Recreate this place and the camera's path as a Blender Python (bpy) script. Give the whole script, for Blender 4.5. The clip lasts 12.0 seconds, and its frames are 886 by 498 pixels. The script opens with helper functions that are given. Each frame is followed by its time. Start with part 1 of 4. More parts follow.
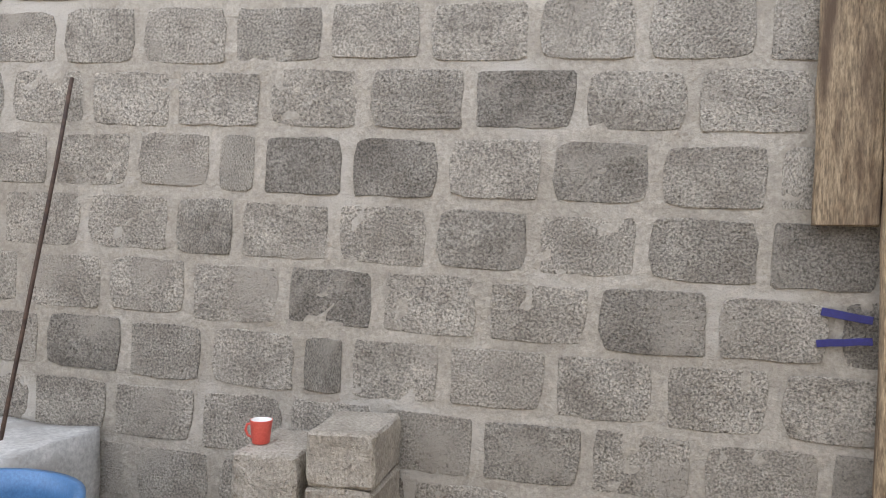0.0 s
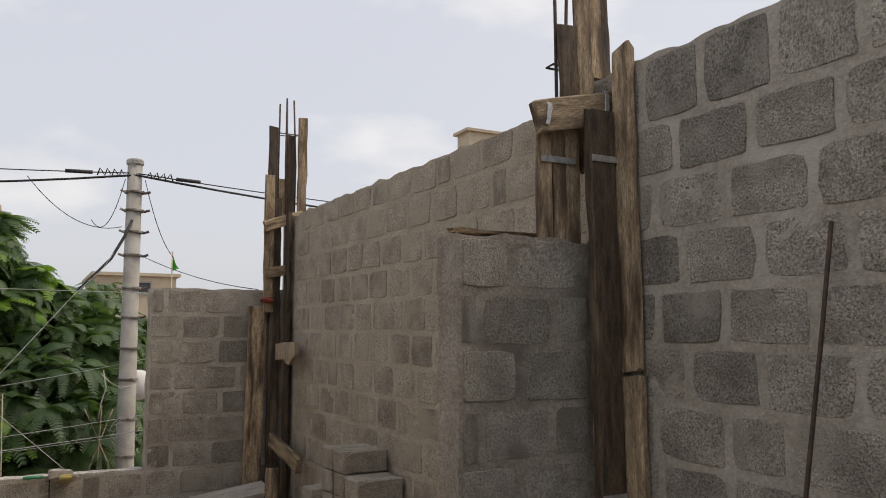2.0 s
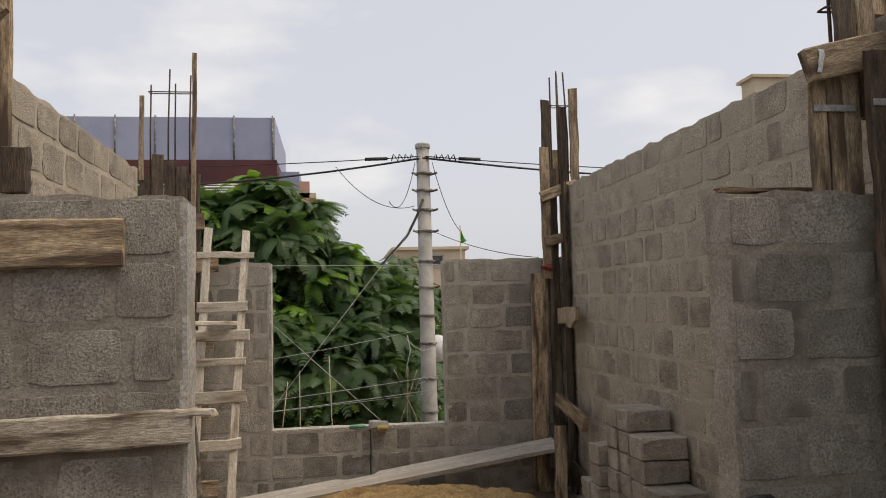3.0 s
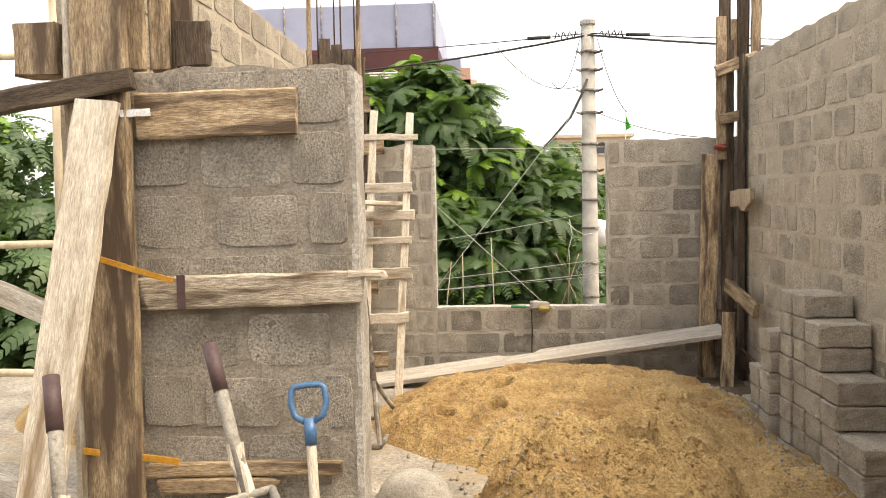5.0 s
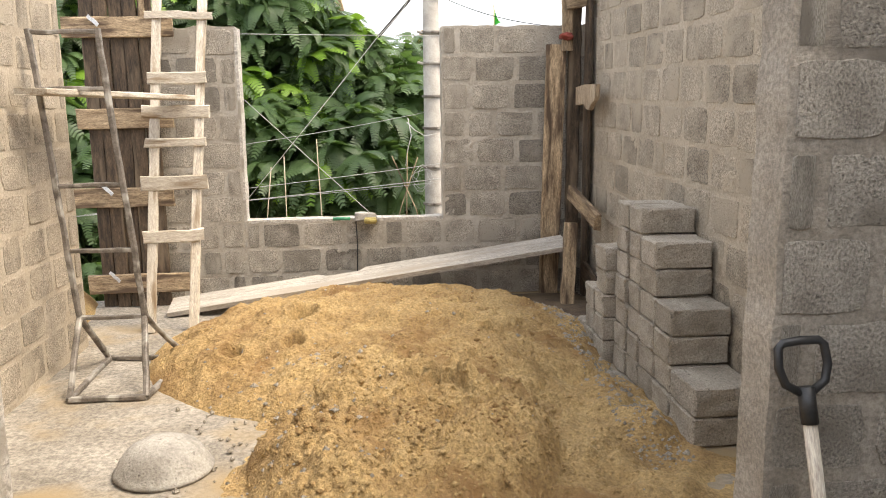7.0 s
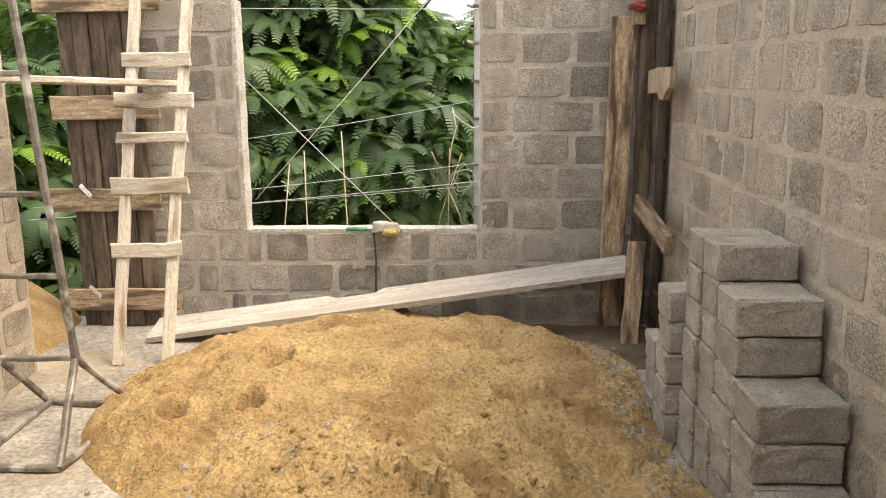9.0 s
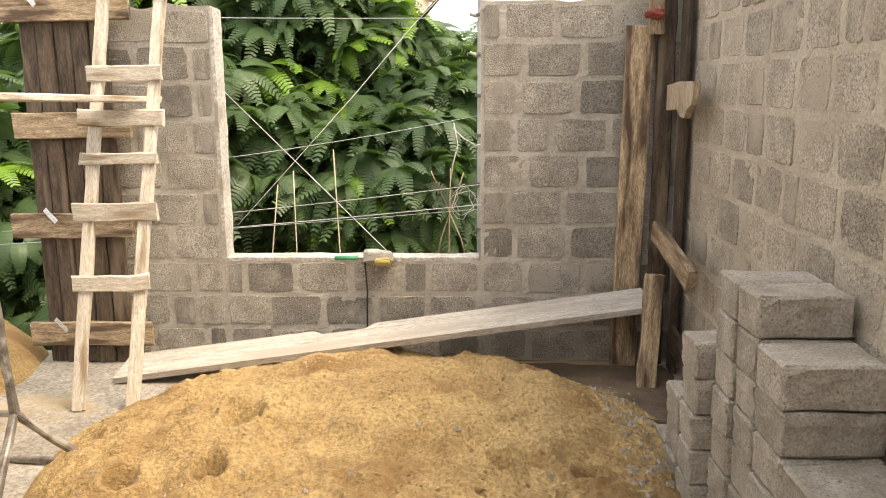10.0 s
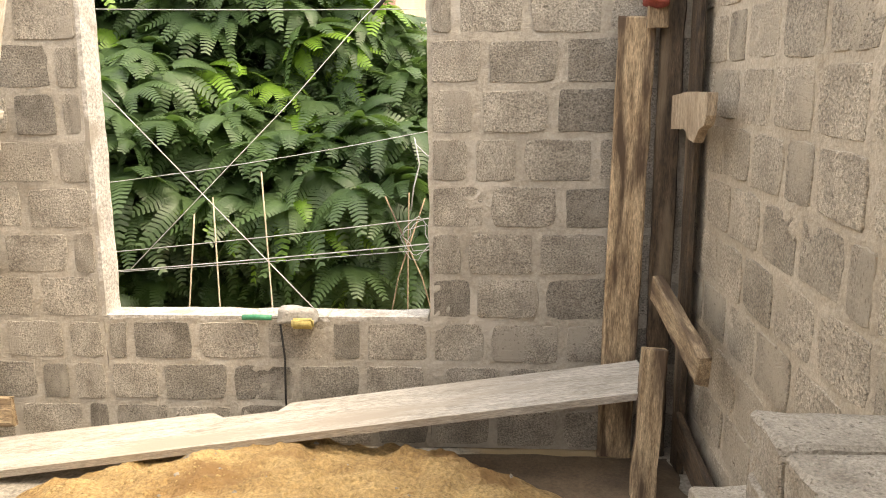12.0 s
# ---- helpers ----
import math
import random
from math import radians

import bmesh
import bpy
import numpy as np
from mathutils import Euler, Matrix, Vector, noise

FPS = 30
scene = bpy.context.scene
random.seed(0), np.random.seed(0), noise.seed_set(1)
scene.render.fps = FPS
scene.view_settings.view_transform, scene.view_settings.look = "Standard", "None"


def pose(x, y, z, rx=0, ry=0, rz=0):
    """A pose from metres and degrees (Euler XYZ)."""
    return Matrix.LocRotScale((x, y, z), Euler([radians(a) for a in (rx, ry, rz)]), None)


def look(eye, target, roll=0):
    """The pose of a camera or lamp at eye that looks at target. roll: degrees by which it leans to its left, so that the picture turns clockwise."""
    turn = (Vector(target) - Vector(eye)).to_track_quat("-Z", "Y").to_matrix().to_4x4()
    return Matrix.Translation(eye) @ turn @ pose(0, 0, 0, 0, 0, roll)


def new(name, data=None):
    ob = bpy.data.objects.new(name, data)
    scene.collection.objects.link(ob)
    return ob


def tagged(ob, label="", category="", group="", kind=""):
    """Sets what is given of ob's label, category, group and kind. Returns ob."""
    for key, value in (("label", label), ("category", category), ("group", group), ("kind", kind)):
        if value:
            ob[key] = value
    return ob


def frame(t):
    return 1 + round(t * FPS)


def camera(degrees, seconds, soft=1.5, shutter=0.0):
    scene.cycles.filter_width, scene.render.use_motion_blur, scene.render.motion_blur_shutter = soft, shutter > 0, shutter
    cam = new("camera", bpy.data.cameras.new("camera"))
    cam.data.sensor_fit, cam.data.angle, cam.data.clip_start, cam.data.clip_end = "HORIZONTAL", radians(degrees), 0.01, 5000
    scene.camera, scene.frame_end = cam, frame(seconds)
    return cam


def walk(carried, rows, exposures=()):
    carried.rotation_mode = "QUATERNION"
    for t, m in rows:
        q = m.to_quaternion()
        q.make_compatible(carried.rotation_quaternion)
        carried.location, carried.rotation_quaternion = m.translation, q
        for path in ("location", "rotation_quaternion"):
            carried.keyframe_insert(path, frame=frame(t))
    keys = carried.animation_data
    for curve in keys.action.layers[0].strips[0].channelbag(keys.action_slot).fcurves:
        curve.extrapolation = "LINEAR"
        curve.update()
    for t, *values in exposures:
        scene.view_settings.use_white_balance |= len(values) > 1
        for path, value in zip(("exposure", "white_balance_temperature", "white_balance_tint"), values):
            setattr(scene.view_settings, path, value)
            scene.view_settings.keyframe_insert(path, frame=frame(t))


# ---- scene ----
cam = camera(58.6, 12.0, soft=1.0)
PATH = [
    (0, (-2.394, -7.47, 1.494), (-0.449, -7.001, 1.476), 1.6),
    (0.5, (-2.294, -7.302, 1.574), (-0.448, -6.538, 1.677), 1.1),
    (1, (-2.249, -7.035, 1.649), (-0.572, -5.957, 1.809), -0.4),
    (1.5, (-2.243, -6.919, 1.683), (-0.867, -5.483, 1.895), -1.4),
    (2, (-2.157, -7.065, 1.68), (-1.218, -5.315, 1.913), -0.4),
    (2.5, (-2.095, -7.181, 1.679), (-1.602, -5.253, 1.873), -1.0),
    (3, (-2.18, -7.283, 1.663), (-1.907, -5.308, 1.823), -1.5),
    (3.5, (-2.185, -7.262, 1.685), (-2.156, -5.265, 1.785), -1.7),
    (3.7, (-2.262, -7.315, 1.649), (-2.304, -5.317, 1.729), -1.6),
    (5.3, (-2.13, -7.207, 1.565), (-2.267, -5.22, 1.384), -1.2),
    (5.5, (-2.07, -7.139, 1.545), (-2.142, -5.155, 1.307), -1.3),
    (6, (-1.963, -6.895, 1.5), (-1.873, -4.925, 1.165), -0.8),
    (6.5, (-1.852, -6.569, 1.548), (-1.653, -4.611, 1.194), -0.7),
    (6.7, (-1.796, -6.488, 1.547), (-1.606, -4.529, 1.193), -0.7),
    (8.3, (-1.419, -5.59, 1.571), (-1.377, -3.634, 1.154), -0.3),
    (8.5, (-1.392, -5.495, 1.567), (-1.357, -3.539, 1.151), -0.3),
    (9, (-1.24, -5.206, 1.574), (-1.31, -3.247, 1.175), -0.5),
    (9.5, (-1.155, -4.99, 1.61), (-1.3, -3.031, 1.235), -1.0),
    (10, (-1.179, -4.722, 1.602), (-1.275, -2.76, 1.23), -0.5),
    (10.5, (-1.217, -4.453, 1.616), (-1.282, -2.493, 1.227), -0.1),
    (11, (-1.134, -4.137, 1.623), (-1.268, -2.175, 1.255), -0.6),
    (11.5, (-1.015, -3.874, 1.652), (-1.165, -1.909, 1.306), -0.7),
    (12, (-0.884, -3.578, 1.671), (-1.011, -1.618, 1.294), -0.5),
]
EXPOSURES = [(0, 1.8, 7000, 10), (0.6, 1.6, 6900, 10), (1.0, 1.6, 8200, 11), (1.5, 1.55, 8200, 11), (1.8, 0.55, 7700, 11), (2.1, 0.0, 7500, 11), (3.0, 0.05, 7600, 11),
             (3.7, 0.4, 8200, 11), (5.3, 1.45, 8400, 10), (6.5, 1.5, 7500, 10), (8.5, 1.5, 7800, 10), (12, 1.8, 8400, 10)]
walk(cam, [(t, look(eye, target, roll)) for t, eye, target, roll in PATH], EXPOSURES)

# ---------------------------------------------------------------- world and light
world = bpy.data.worlds.new("world")
scene.world = world
world.use_nodes = True
wn, wl = world.node_tree.nodes, world.node_tree.links
SUN_EL, SUN_AZ = radians(58), radians(110)
sky = wn.new("ShaderNodeTexSky")
sky.sky_type, sky.sun_disc, sky.sun_elevation, sky.sun_rotation = "NISHITA", False, SUN_EL, SUN_AZ
sky.air_density, sky.dust_density, sky.ozone_density = 1.0, 5.0, 1.0
haze = wn.new("ShaderNodeMixRGB")
haze.inputs["Fac"].default_value = 0.62
haze.inputs["Color2"].default_value = (7.1, 7.85, 9.5, 1)
cloud_at, cloud_map = wn.new("ShaderNodeTexCoord"), wn.new("ShaderNodeMapping")
cloud_map.inputs["Scale"].default_value = (2.2, 2.2, 5.0)
cloud, cloud_ramp, veil = wn.new("ShaderNodeTexNoise"), wn.new("ShaderNodeValToRGB"), wn.new("ShaderNodeMixRGB")
cloud.inputs["Scale"].default_value, cloud.inputs["Detail"].default_value = 1.6, 6
cloud_ramp.color_ramp.elements[0].position, cloud_ramp.color_ramp.elements[1].position = 0.56, 0.95
veil.inputs["Color2"].default_value = (9.3, 9.5, 9.9, 1)
wl.new(cloud_at.outputs["Generated"], cloud_map.inputs["Vector"])
wl.new(cloud_map.outputs["Vector"], cloud.inputs["Vector"])
wl.new(cloud.outputs["Fac"], cloud_ramp.inputs["Fac"])
wl.new(cloud_ramp.outputs["Color"], veil.inputs["Fac"])
wl.new(sky.outputs["Color"], haze.inputs["Color1"])
wl.new(haze.outputs["Color"], veil.inputs["Color1"])
wl.new(veil.outputs["Color"], wn["Background"].inputs["Color"])
wn["Background"].inputs["Strength"].default_value = 0.115
sun = new("sun", bpy.data.lights.new("sun", "SUN"))
sun.data.energy, sun.data.angle, sun.data.color = 1.3, radians(24), (1.0, 0.94, 0.85)
sun.matrix_world = look((0, 0, 20), (-20 * math.sin(SUN_AZ) / math.tan(SUN_EL), -20 * math.cos(SUN_AZ) / math.tan(SUN_EL), 0))

# ---------------------------------------------------------------- materials
def material(name, low, high, scale=6.0, stretch=(1, 1, 1), rough=0.85, bump=0.3, fine=120.0, spread=0.0, metal=0.0, coat=None, grit=0.0, pits=0.0, deep=0.01, few=0.0):
    """A surface of two colours mixed by coarse and fine noise, with relief; spread: how far single pieces differ."""
    m = bpy.data.materials.new(name)
    m.use_nodes = True
    n, l = m.node_tree.nodes, m.node_tree.links
    b = n["Principled BSDF"]
    at, mp = n.new("ShaderNodeTexCoord"), n.new("ShaderNodeMapping")
    mp.inputs["Scale"].default_value = stretch
    info = n.new("ShaderNodeObjectInfo")
    l.new(at.outputs["Object"], mp.inputs["Vector"])
    shift = n.new("ShaderNodeVectorMath")
    shift.operation = "MULTIPLY_ADD"
    rnd = n.new("ShaderNodeCombineXYZ")
    for k in "XYZ":
        l.new(info.outputs["Random"], rnd.inputs[k])
    shift.inputs[1].default_value = (37, 53, 71)
    l.new(rnd.outputs[0], shift.inputs[0])
    l.new(mp.outputs["Vector"], shift.inputs[2])
    big, small = n.new("ShaderNodeTexNoise"), n.new("ShaderNodeTexNoise")
    big.inputs["Scale"].default_value, big.inputs["Detail"].default_value, big.inputs["Roughness"].default_value = scale, 5, 0.62
    small.inputs["Scale"].default_value, small.inputs["Detail"].default_value, small.inputs["Roughness"].default_value = fine, 4, 0.7
    for t in (big, small):
        l.new(shift.outputs[0], t.inputs["Vector"])
    ramp = n.new("ShaderNodeValToRGB")
    ramp.color_ramp.elements[0].position, ramp.color_ramp.elements[1].position = 0.33, 0.68
    ramp.color_ramp.elements[0].color, ramp.color_ramp.elements[1].color = (*low, 1), (*high, 1)
    l.new(big.outputs["Fac"], ramp.inputs["Fac"])
    speck = n.new("ShaderNodeMixRGB")
    speck.blend_type = "OVERLAY"
    speck.inputs["Fac"].default_value = 0.35 + grit
    l.new(ramp.outputs["Color"], speck.inputs["Color1"])
    grain = n.new("ShaderNodeValToRGB")
    grain.color_ramp.elements[0].position, grain.color_ramp.elements[1].position = 0.36, 0.64
    lo, hi = 0.26 - 0.2 * grit, 0.76 + 0.18 * grit
    grain.color_ramp.elements[0].color, grain.color_ramp.elements[1].color = (lo, lo, lo, 1), (hi, hi, hi, 1)
    l.new(small.outputs["Fac"], grain.inputs["Fac"])
    l.new(grain.outputs["Color"], speck.inputs["Color2"])
    out = speck.outputs["Color"]
    if spread:
        hsv, rng = n.new("ShaderNodeHueSaturation"), n.new("ShaderNodeMapRange")
        rng.inputs["To Min"].default_value, rng.inputs["To Max"].default_value = 1 - spread, 1 + spread * (0.35 if few else 1)
        if few:
            # a few pieces far darker than the many
            rng.interpolation_type = "SMOOTHSTEP"
            rng.inputs["From Min"].default_value, rng.inputs["From Max"].default_value = 0.05, few
        l.new(info.outputs["Random"], rng.inputs["Value"])
        l.new(rng.outputs["Result"], hsv.inputs["Value"])
        l.new(out, hsv.inputs["Color"])
        out = hsv.outputs["Color"]
    if coat:
        # a splash or stain of another colour, in patches
        tint, amount, size = coat
        pat, pr, mix = n.new("ShaderNodeTexNoise"), n.new("ShaderNodeValToRGB"), n.new("ShaderNodeMixRGB")
        pat.inputs["Scale"].default_value, pat.inputs["Detail"].default_value = size, 7
        loose = n.new("ShaderNodeVectorMath")
        loose.operation = "MULTIPLY_ADD"
        loose.inputs[1].default_value = (23, 41, 59)
        l.new(rnd.outputs[0], loose.inputs[0])
        l.new(mp.outputs["Vector"], loose.inputs[2])
        l.new(loose.outputs[0], pat.inputs["Vector"])
        pr.color_ramp.elements[0].position, pr.color_ramp.elements[1].position = 0.6 - amount * 0.3, 0.72 - amount * 0.25
        l.new(pat.outputs["Fac"], pr.inputs["Fac"])
        l.new(pr.outputs["Color"], mix.inputs["Fac"])
        l.new(out, mix.inputs["Color1"])
        mix.inputs["Color2"].default_value = (*tint, 1)
        out = mix.outputs["Color"]
    l.new(out, b.inputs["Base Color"])
    b.inputs["Roughness"].default_value, b.inputs["Metallic"].default_value = rough, metal
    height = small.outputs["Fac"]
    if pits:
        cell, add = n.new("ShaderNodeTexVoronoi"), n.new("ShaderNodeMath")
        cell.inputs["Scale"].default_value = pits
        l.new(shift.outputs[0], cell.inputs["Vector"])
        add.operation = "ADD"
        hole = n.new("ShaderNodeMapRange")
        hole.inputs["From Max"].default_value = 0.3
        l.new(cell.outputs["Distance"], hole.inputs["Value"])
        l.new(hole.outputs["Result"], add.inputs[0])
        # open pores between the grains: their shade painted into the colour, in patches
        pore_shade, pr2, pm, worn = n.new("ShaderNodeTexNoise"), n.new("ShaderNodeValToRGB"), n.new("ShaderNodeMixRGB"), n.new("ShaderNodeMapRange")
        pore_shade.inputs["Scale"].default_value, pore_shade.inputs["Detail"].default_value = pits * 0.7, 3
        l.new(shift.outputs[0], pore_shade.inputs["Vector"])
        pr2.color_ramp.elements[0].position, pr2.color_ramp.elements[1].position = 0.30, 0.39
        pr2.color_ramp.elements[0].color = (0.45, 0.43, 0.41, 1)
        l.new(pore_shade.outputs["Fac"], pr2.inputs["Fac"])
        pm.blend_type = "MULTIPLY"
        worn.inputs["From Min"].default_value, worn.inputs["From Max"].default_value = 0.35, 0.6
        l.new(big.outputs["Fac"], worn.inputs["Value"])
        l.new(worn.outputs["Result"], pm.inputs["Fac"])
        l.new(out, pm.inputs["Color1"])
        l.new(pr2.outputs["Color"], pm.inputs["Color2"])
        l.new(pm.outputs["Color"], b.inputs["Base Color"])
        l.new(height, add.inputs[1])
        height = add.outputs[0]
    relief = n.new("ShaderNodeBump")
    relief.inputs["Strength"].default_value, relief.inputs["Distance"].default_value = bump, deep
    l.new(height, relief.inputs["Height"])
    l.new(relief.outputs["Normal"], b.inputs["Normal"])
    return m


MORTAR = material("mortar", (0.33, 0.295, 0.245), (0.45, 0.41, 0.35), 3.0, rough=0.95, bump=0.7, fine=70, grit=0.0, coat=((0.50, 0.465, 0.41), 0.12, 2.2))
MORTAR_TAN = material("tan_mortar", (0.37, 0.312, 0.238), (0.49, 0.424, 0.335), 2.2, rough=0.95, bump=0.7, fine=70, grit=0.0)
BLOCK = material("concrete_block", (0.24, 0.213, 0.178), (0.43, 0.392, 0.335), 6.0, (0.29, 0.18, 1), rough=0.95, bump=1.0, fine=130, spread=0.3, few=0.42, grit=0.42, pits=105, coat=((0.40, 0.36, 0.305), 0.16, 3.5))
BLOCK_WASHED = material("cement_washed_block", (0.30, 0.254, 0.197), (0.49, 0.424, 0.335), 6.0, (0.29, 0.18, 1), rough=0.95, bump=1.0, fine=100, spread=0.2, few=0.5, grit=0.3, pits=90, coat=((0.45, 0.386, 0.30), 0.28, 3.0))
MORTAR_DAMP = material("damp_grey_mortar", (0.26, 0.226, 0.184), (0.38, 0.338, 0.283), 3.5, rough=0.93, bump=0.7, fine=80, grit=0.15, coat=((0.175, 0.152, 0.124), 0.1, 2.5))
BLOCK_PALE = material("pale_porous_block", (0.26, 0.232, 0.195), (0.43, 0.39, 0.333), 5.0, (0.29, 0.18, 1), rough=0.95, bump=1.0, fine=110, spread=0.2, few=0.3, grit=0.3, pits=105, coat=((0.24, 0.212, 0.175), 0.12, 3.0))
# plaster of jambs and sill; the light they catch is in this pale colour
PLASTER_LIT = material("pale_plaster_skim", (0.38, 0.35, 0.31), (0.56, 0.53, 0.48), 5.0, rough=0.95, bump=0.8, fine=60, grit=0.25, coat=((0.33, 0.295, 0.245), 0.2, 6.0))
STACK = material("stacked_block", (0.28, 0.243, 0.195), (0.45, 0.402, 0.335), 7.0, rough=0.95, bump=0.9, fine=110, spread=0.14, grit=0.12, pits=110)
SLAB = material("floor_concrete", (0.21, 0.185, 0.15), (0.37, 0.335, 0.285), 2.4, rough=0.9, bump=0.5, fine=45, grit=0.25, coat=((0.33, 0.245, 0.14), 0.3, 1.6))
SAND = material("sand", (0.34, 0.215, 0.09), (0.53, 0.37, 0.17), 3.2, rough=0.97, bump=1.0, fine=65, grit=0.2, pits=0, deep=0.022, coat=((0.29, 0.165, 0.065), 0.24, 1.7))
SOIL = material("damp_soil", (0.075, 0.052, 0.034), (0.19, 0.135, 0.085), 3.0, rough=0.95, bump=0.6, fine=60)
WOOD_DARK = material("dark_wet_timber", (0.03, 0.02, 0.013), (0.115, 0.078, 0.048), 4.0, (10, 10, 1.6), rough=0.75, bump=0.5, fine=22, spread=0.25, grit=0.3, coat=((0.20, 0.15, 0.10), 0.1, 0.9))
WOOD = material("weathered_timber", (0.20, 0.135, 0.08), (0.48, 0.365, 0.235), 4.0, (10, 10, 1.6), rough=0.8, bump=0.5, fine=22, spread=0.22, grit=0.35, coat=((0.10, 0.064, 0.04), 0.38, 1.5))
WOOD_PALE = material("pale_timber", (0.46, 0.40, 0.315), (0.66, 0.60, 0.51), 3.5, (10, 10, 1.4), rough=0.8, bump=0.4, fine=22, spread=0.1, grit=0.2, coat=((0.28, 0.20, 0.125), 0.2, 1.5))
WOOD_TAN = material("tan_timber", (0.27, 0.20, 0.135), (0.46, 0.37, 0.265), 4.0, (10, 10, 1.6), rough=0.8, bump=0.5, fine=22, spread=0.1, grit=0.3)
WOOD_ROTTEN = material("rotten_timber", (0.38, 0.31, 0.23), (0.60, 0.53, 0.43), 3.5, (8, 1.2, 1.2), rough=0.85, bump=0.8, fine=22, grit=0.35, coat=((0.12, 0.085, 0.055), 0.22, 2.6))
WOOD_PLANK = material("pale_plank", (0.36, 0.325, 0.275), (0.52, 0.485, 0.43), 3.0, (1.2, 10, 10), rough=0.8, bump=0.4, fine=22, grit=0.2, coat=((0.38, 0.33, 0.27), 0.2, 0.6))
STEEL = material("rusty_steel", (0.10, 0.085, 0.07), (0.26, 0.23, 0.20), 14, rough=0.6, bump=0.2, fine=90, metal=0.3, coat=((0.42, 0.40, 0.36), 0.3, 9))
REBAR = material("rebar_steel", (0.05, 0.035, 0.03), (0.13, 0.08, 0.055), 20, rough=0.7, bump=0.2, metal=0.4)
CEMENT = material("dried_cement", (0.24, 0.22, 0.19), (0.44, 0.415, 0.37), 7, rough=0.92, bump=0.5, fine=80, pits=40)


def foliage(name, low, high, through_it):
    """Leaf surface that lets some light through."""
    m = material(name, low, high, 1.2, rough=0.45, bump=0.05, fine=30)
    n, l = m.node_tree.nodes, m.node_tree.links
    thin, mix = n.new("ShaderNodeBsdfTranslucent"), n.new("ShaderNodeMixShader")
    thin.inputs["Color"].default_value = (*through_it, 1)
    mix.inputs["Fac"].default_value = 0.3
    l.new(n["Principled BSDF"].outputs[0], mix.inputs[1])
    l.new(thin.outputs[0], mix.inputs[2])
    l.new(mix.outputs[0], n["Material Output"].inputs["Surface"])
    return m


LEAF = foliage("leaf", (0.042, 0.08, 0.032), (0.115, 0.19, 0.075), (0.14, 0.26, 0.05))
LEAF_YOUNG = foliage("young_leaf", (0.13, 0.27, 0.03), (0.22, 0.38, 0.05), (0.25, 0.45, 0.05))
BARK = material("bark", (0.08, 0.06, 0.045), (0.18, 0.14, 0.10), 8, (3, 3, 1), rough=0.9, bump=0.5)
POLE = material("pole_concrete", (0.30, 0.28, 0.25), (0.46, 0.44, 0.40), 5, rough=0.85, bump=0.2)
CABLE = material("black_cable", (0.015, 0.015, 0.016), (0.035, 0.035, 0.035), 8, rough=0.6, bump=0.05)
ROPE = material("white_cord", (0.38, 0.38, 0.36), (0.52, 0.52, 0.50), 20, rough=0.8, bump=0.1)
BAMBOO = material("bamboo", (0.40, 0.32, 0.21), (0.60, 0.52, 0.38), 4, (4, 4, 1), rough=0.6, bump=0.15)
STRAP_BLUE = material("blue_strap", (0.012, 0.012, 0.10), (0.03, 0.03, 0.18), 12, rough=0.5, bump=0.05)
STRAP_ORANGE = material("orange_strap", (0.45, 0.20, 0.02), (0.62, 0.33, 0.05), 12, rough=0.5, bump=0.05)
TIN = material("galvanised_strip", (0.40, 0.40, 0.40), (0.62, 0.62, 0.61), 30, rough=0.4, bump=0.1, metal=0.7)
PLASTIC_BLUE = material("blue_plastic", (0.04, 0.12, 0.25), (0.08, 0.19, 0.36), 5, rough=0.35, bump=0.04)
PLASTIC_BLACK = material("black_plastic", (0.012, 0.012, 0.013), (0.03, 0.03, 0.03), 5, rough=0.4, bump=0.04)
PLASTIC_CORAL = material("coral_plastic", (0.72, 0.11, 0.08), (0.80, 0.16, 0.12), 5, rough=0.35, bump=0.02)
PLASTIC_WHITE = material("white_plastic", (0.75, 0.73, 0.70), (0.85, 0.83, 0.80), 5, rough=0.4, bump=0.02)
GRIP = material("brown_rubber", (0.06, 0.035, 0.035), (0.12, 0.07, 0.07), 9, rough=0.6, bump=0.1)
BEIGE = material("beige_render", (0.48, 0.40, 0.29), (0.60, 0.51, 0.38), 0.8, rough=0.9, bump=0.1)
MAROON = material("maroon_paint", (0.065, 0.018, 0.018), (0.11, 0.03, 0.028), 0.9, rough=0.7, bump=0.1)
SHEET = material("blue_grey_sheet", (0.27, 0.29, 0.40), (0.36, 0.38, 0.50), 0.8, rough=0.5, bump=0.05)
PINK = material("pink_render", (0.45, 0.25, 0.19), (0.55, 0.33, 0.26), 0.8, rough=0.9, bump=0.1)
GLASS_DARK = material("dark_window", (0.02, 0.02, 0.022), (0.05, 0.05, 0.055), 2, rough=0.15, bump=0.0)
CLOTH_GREEN = material("green_cloth", (0.05, 0.40, 0.06), (0.10, 0.55, 0.12), 4, rough=0.8, bump=0.1)
CLOTH_RED = material("red_rag", (0.16, 0.03, 0.025), (0.30, 0.07, 0.05), 12, rough=0.9, bump=0.3)
PAPER = material("white_paper", (0.62, 0.62, 0.63), (0.78, 0.78, 0.78), 12, rough=0.9, bump=0.2)
EARTH = material("street_earth", (0.14, 0.11, 0.08), (0.25, 0.20, 0.15), 0.7, rough=0.95, bump=0.4)
WATER = material("tub_water", (0.10, 0.13, 0.15), (0.16, 0.19, 0.2), 3, rough=0.06, bump=0.03)


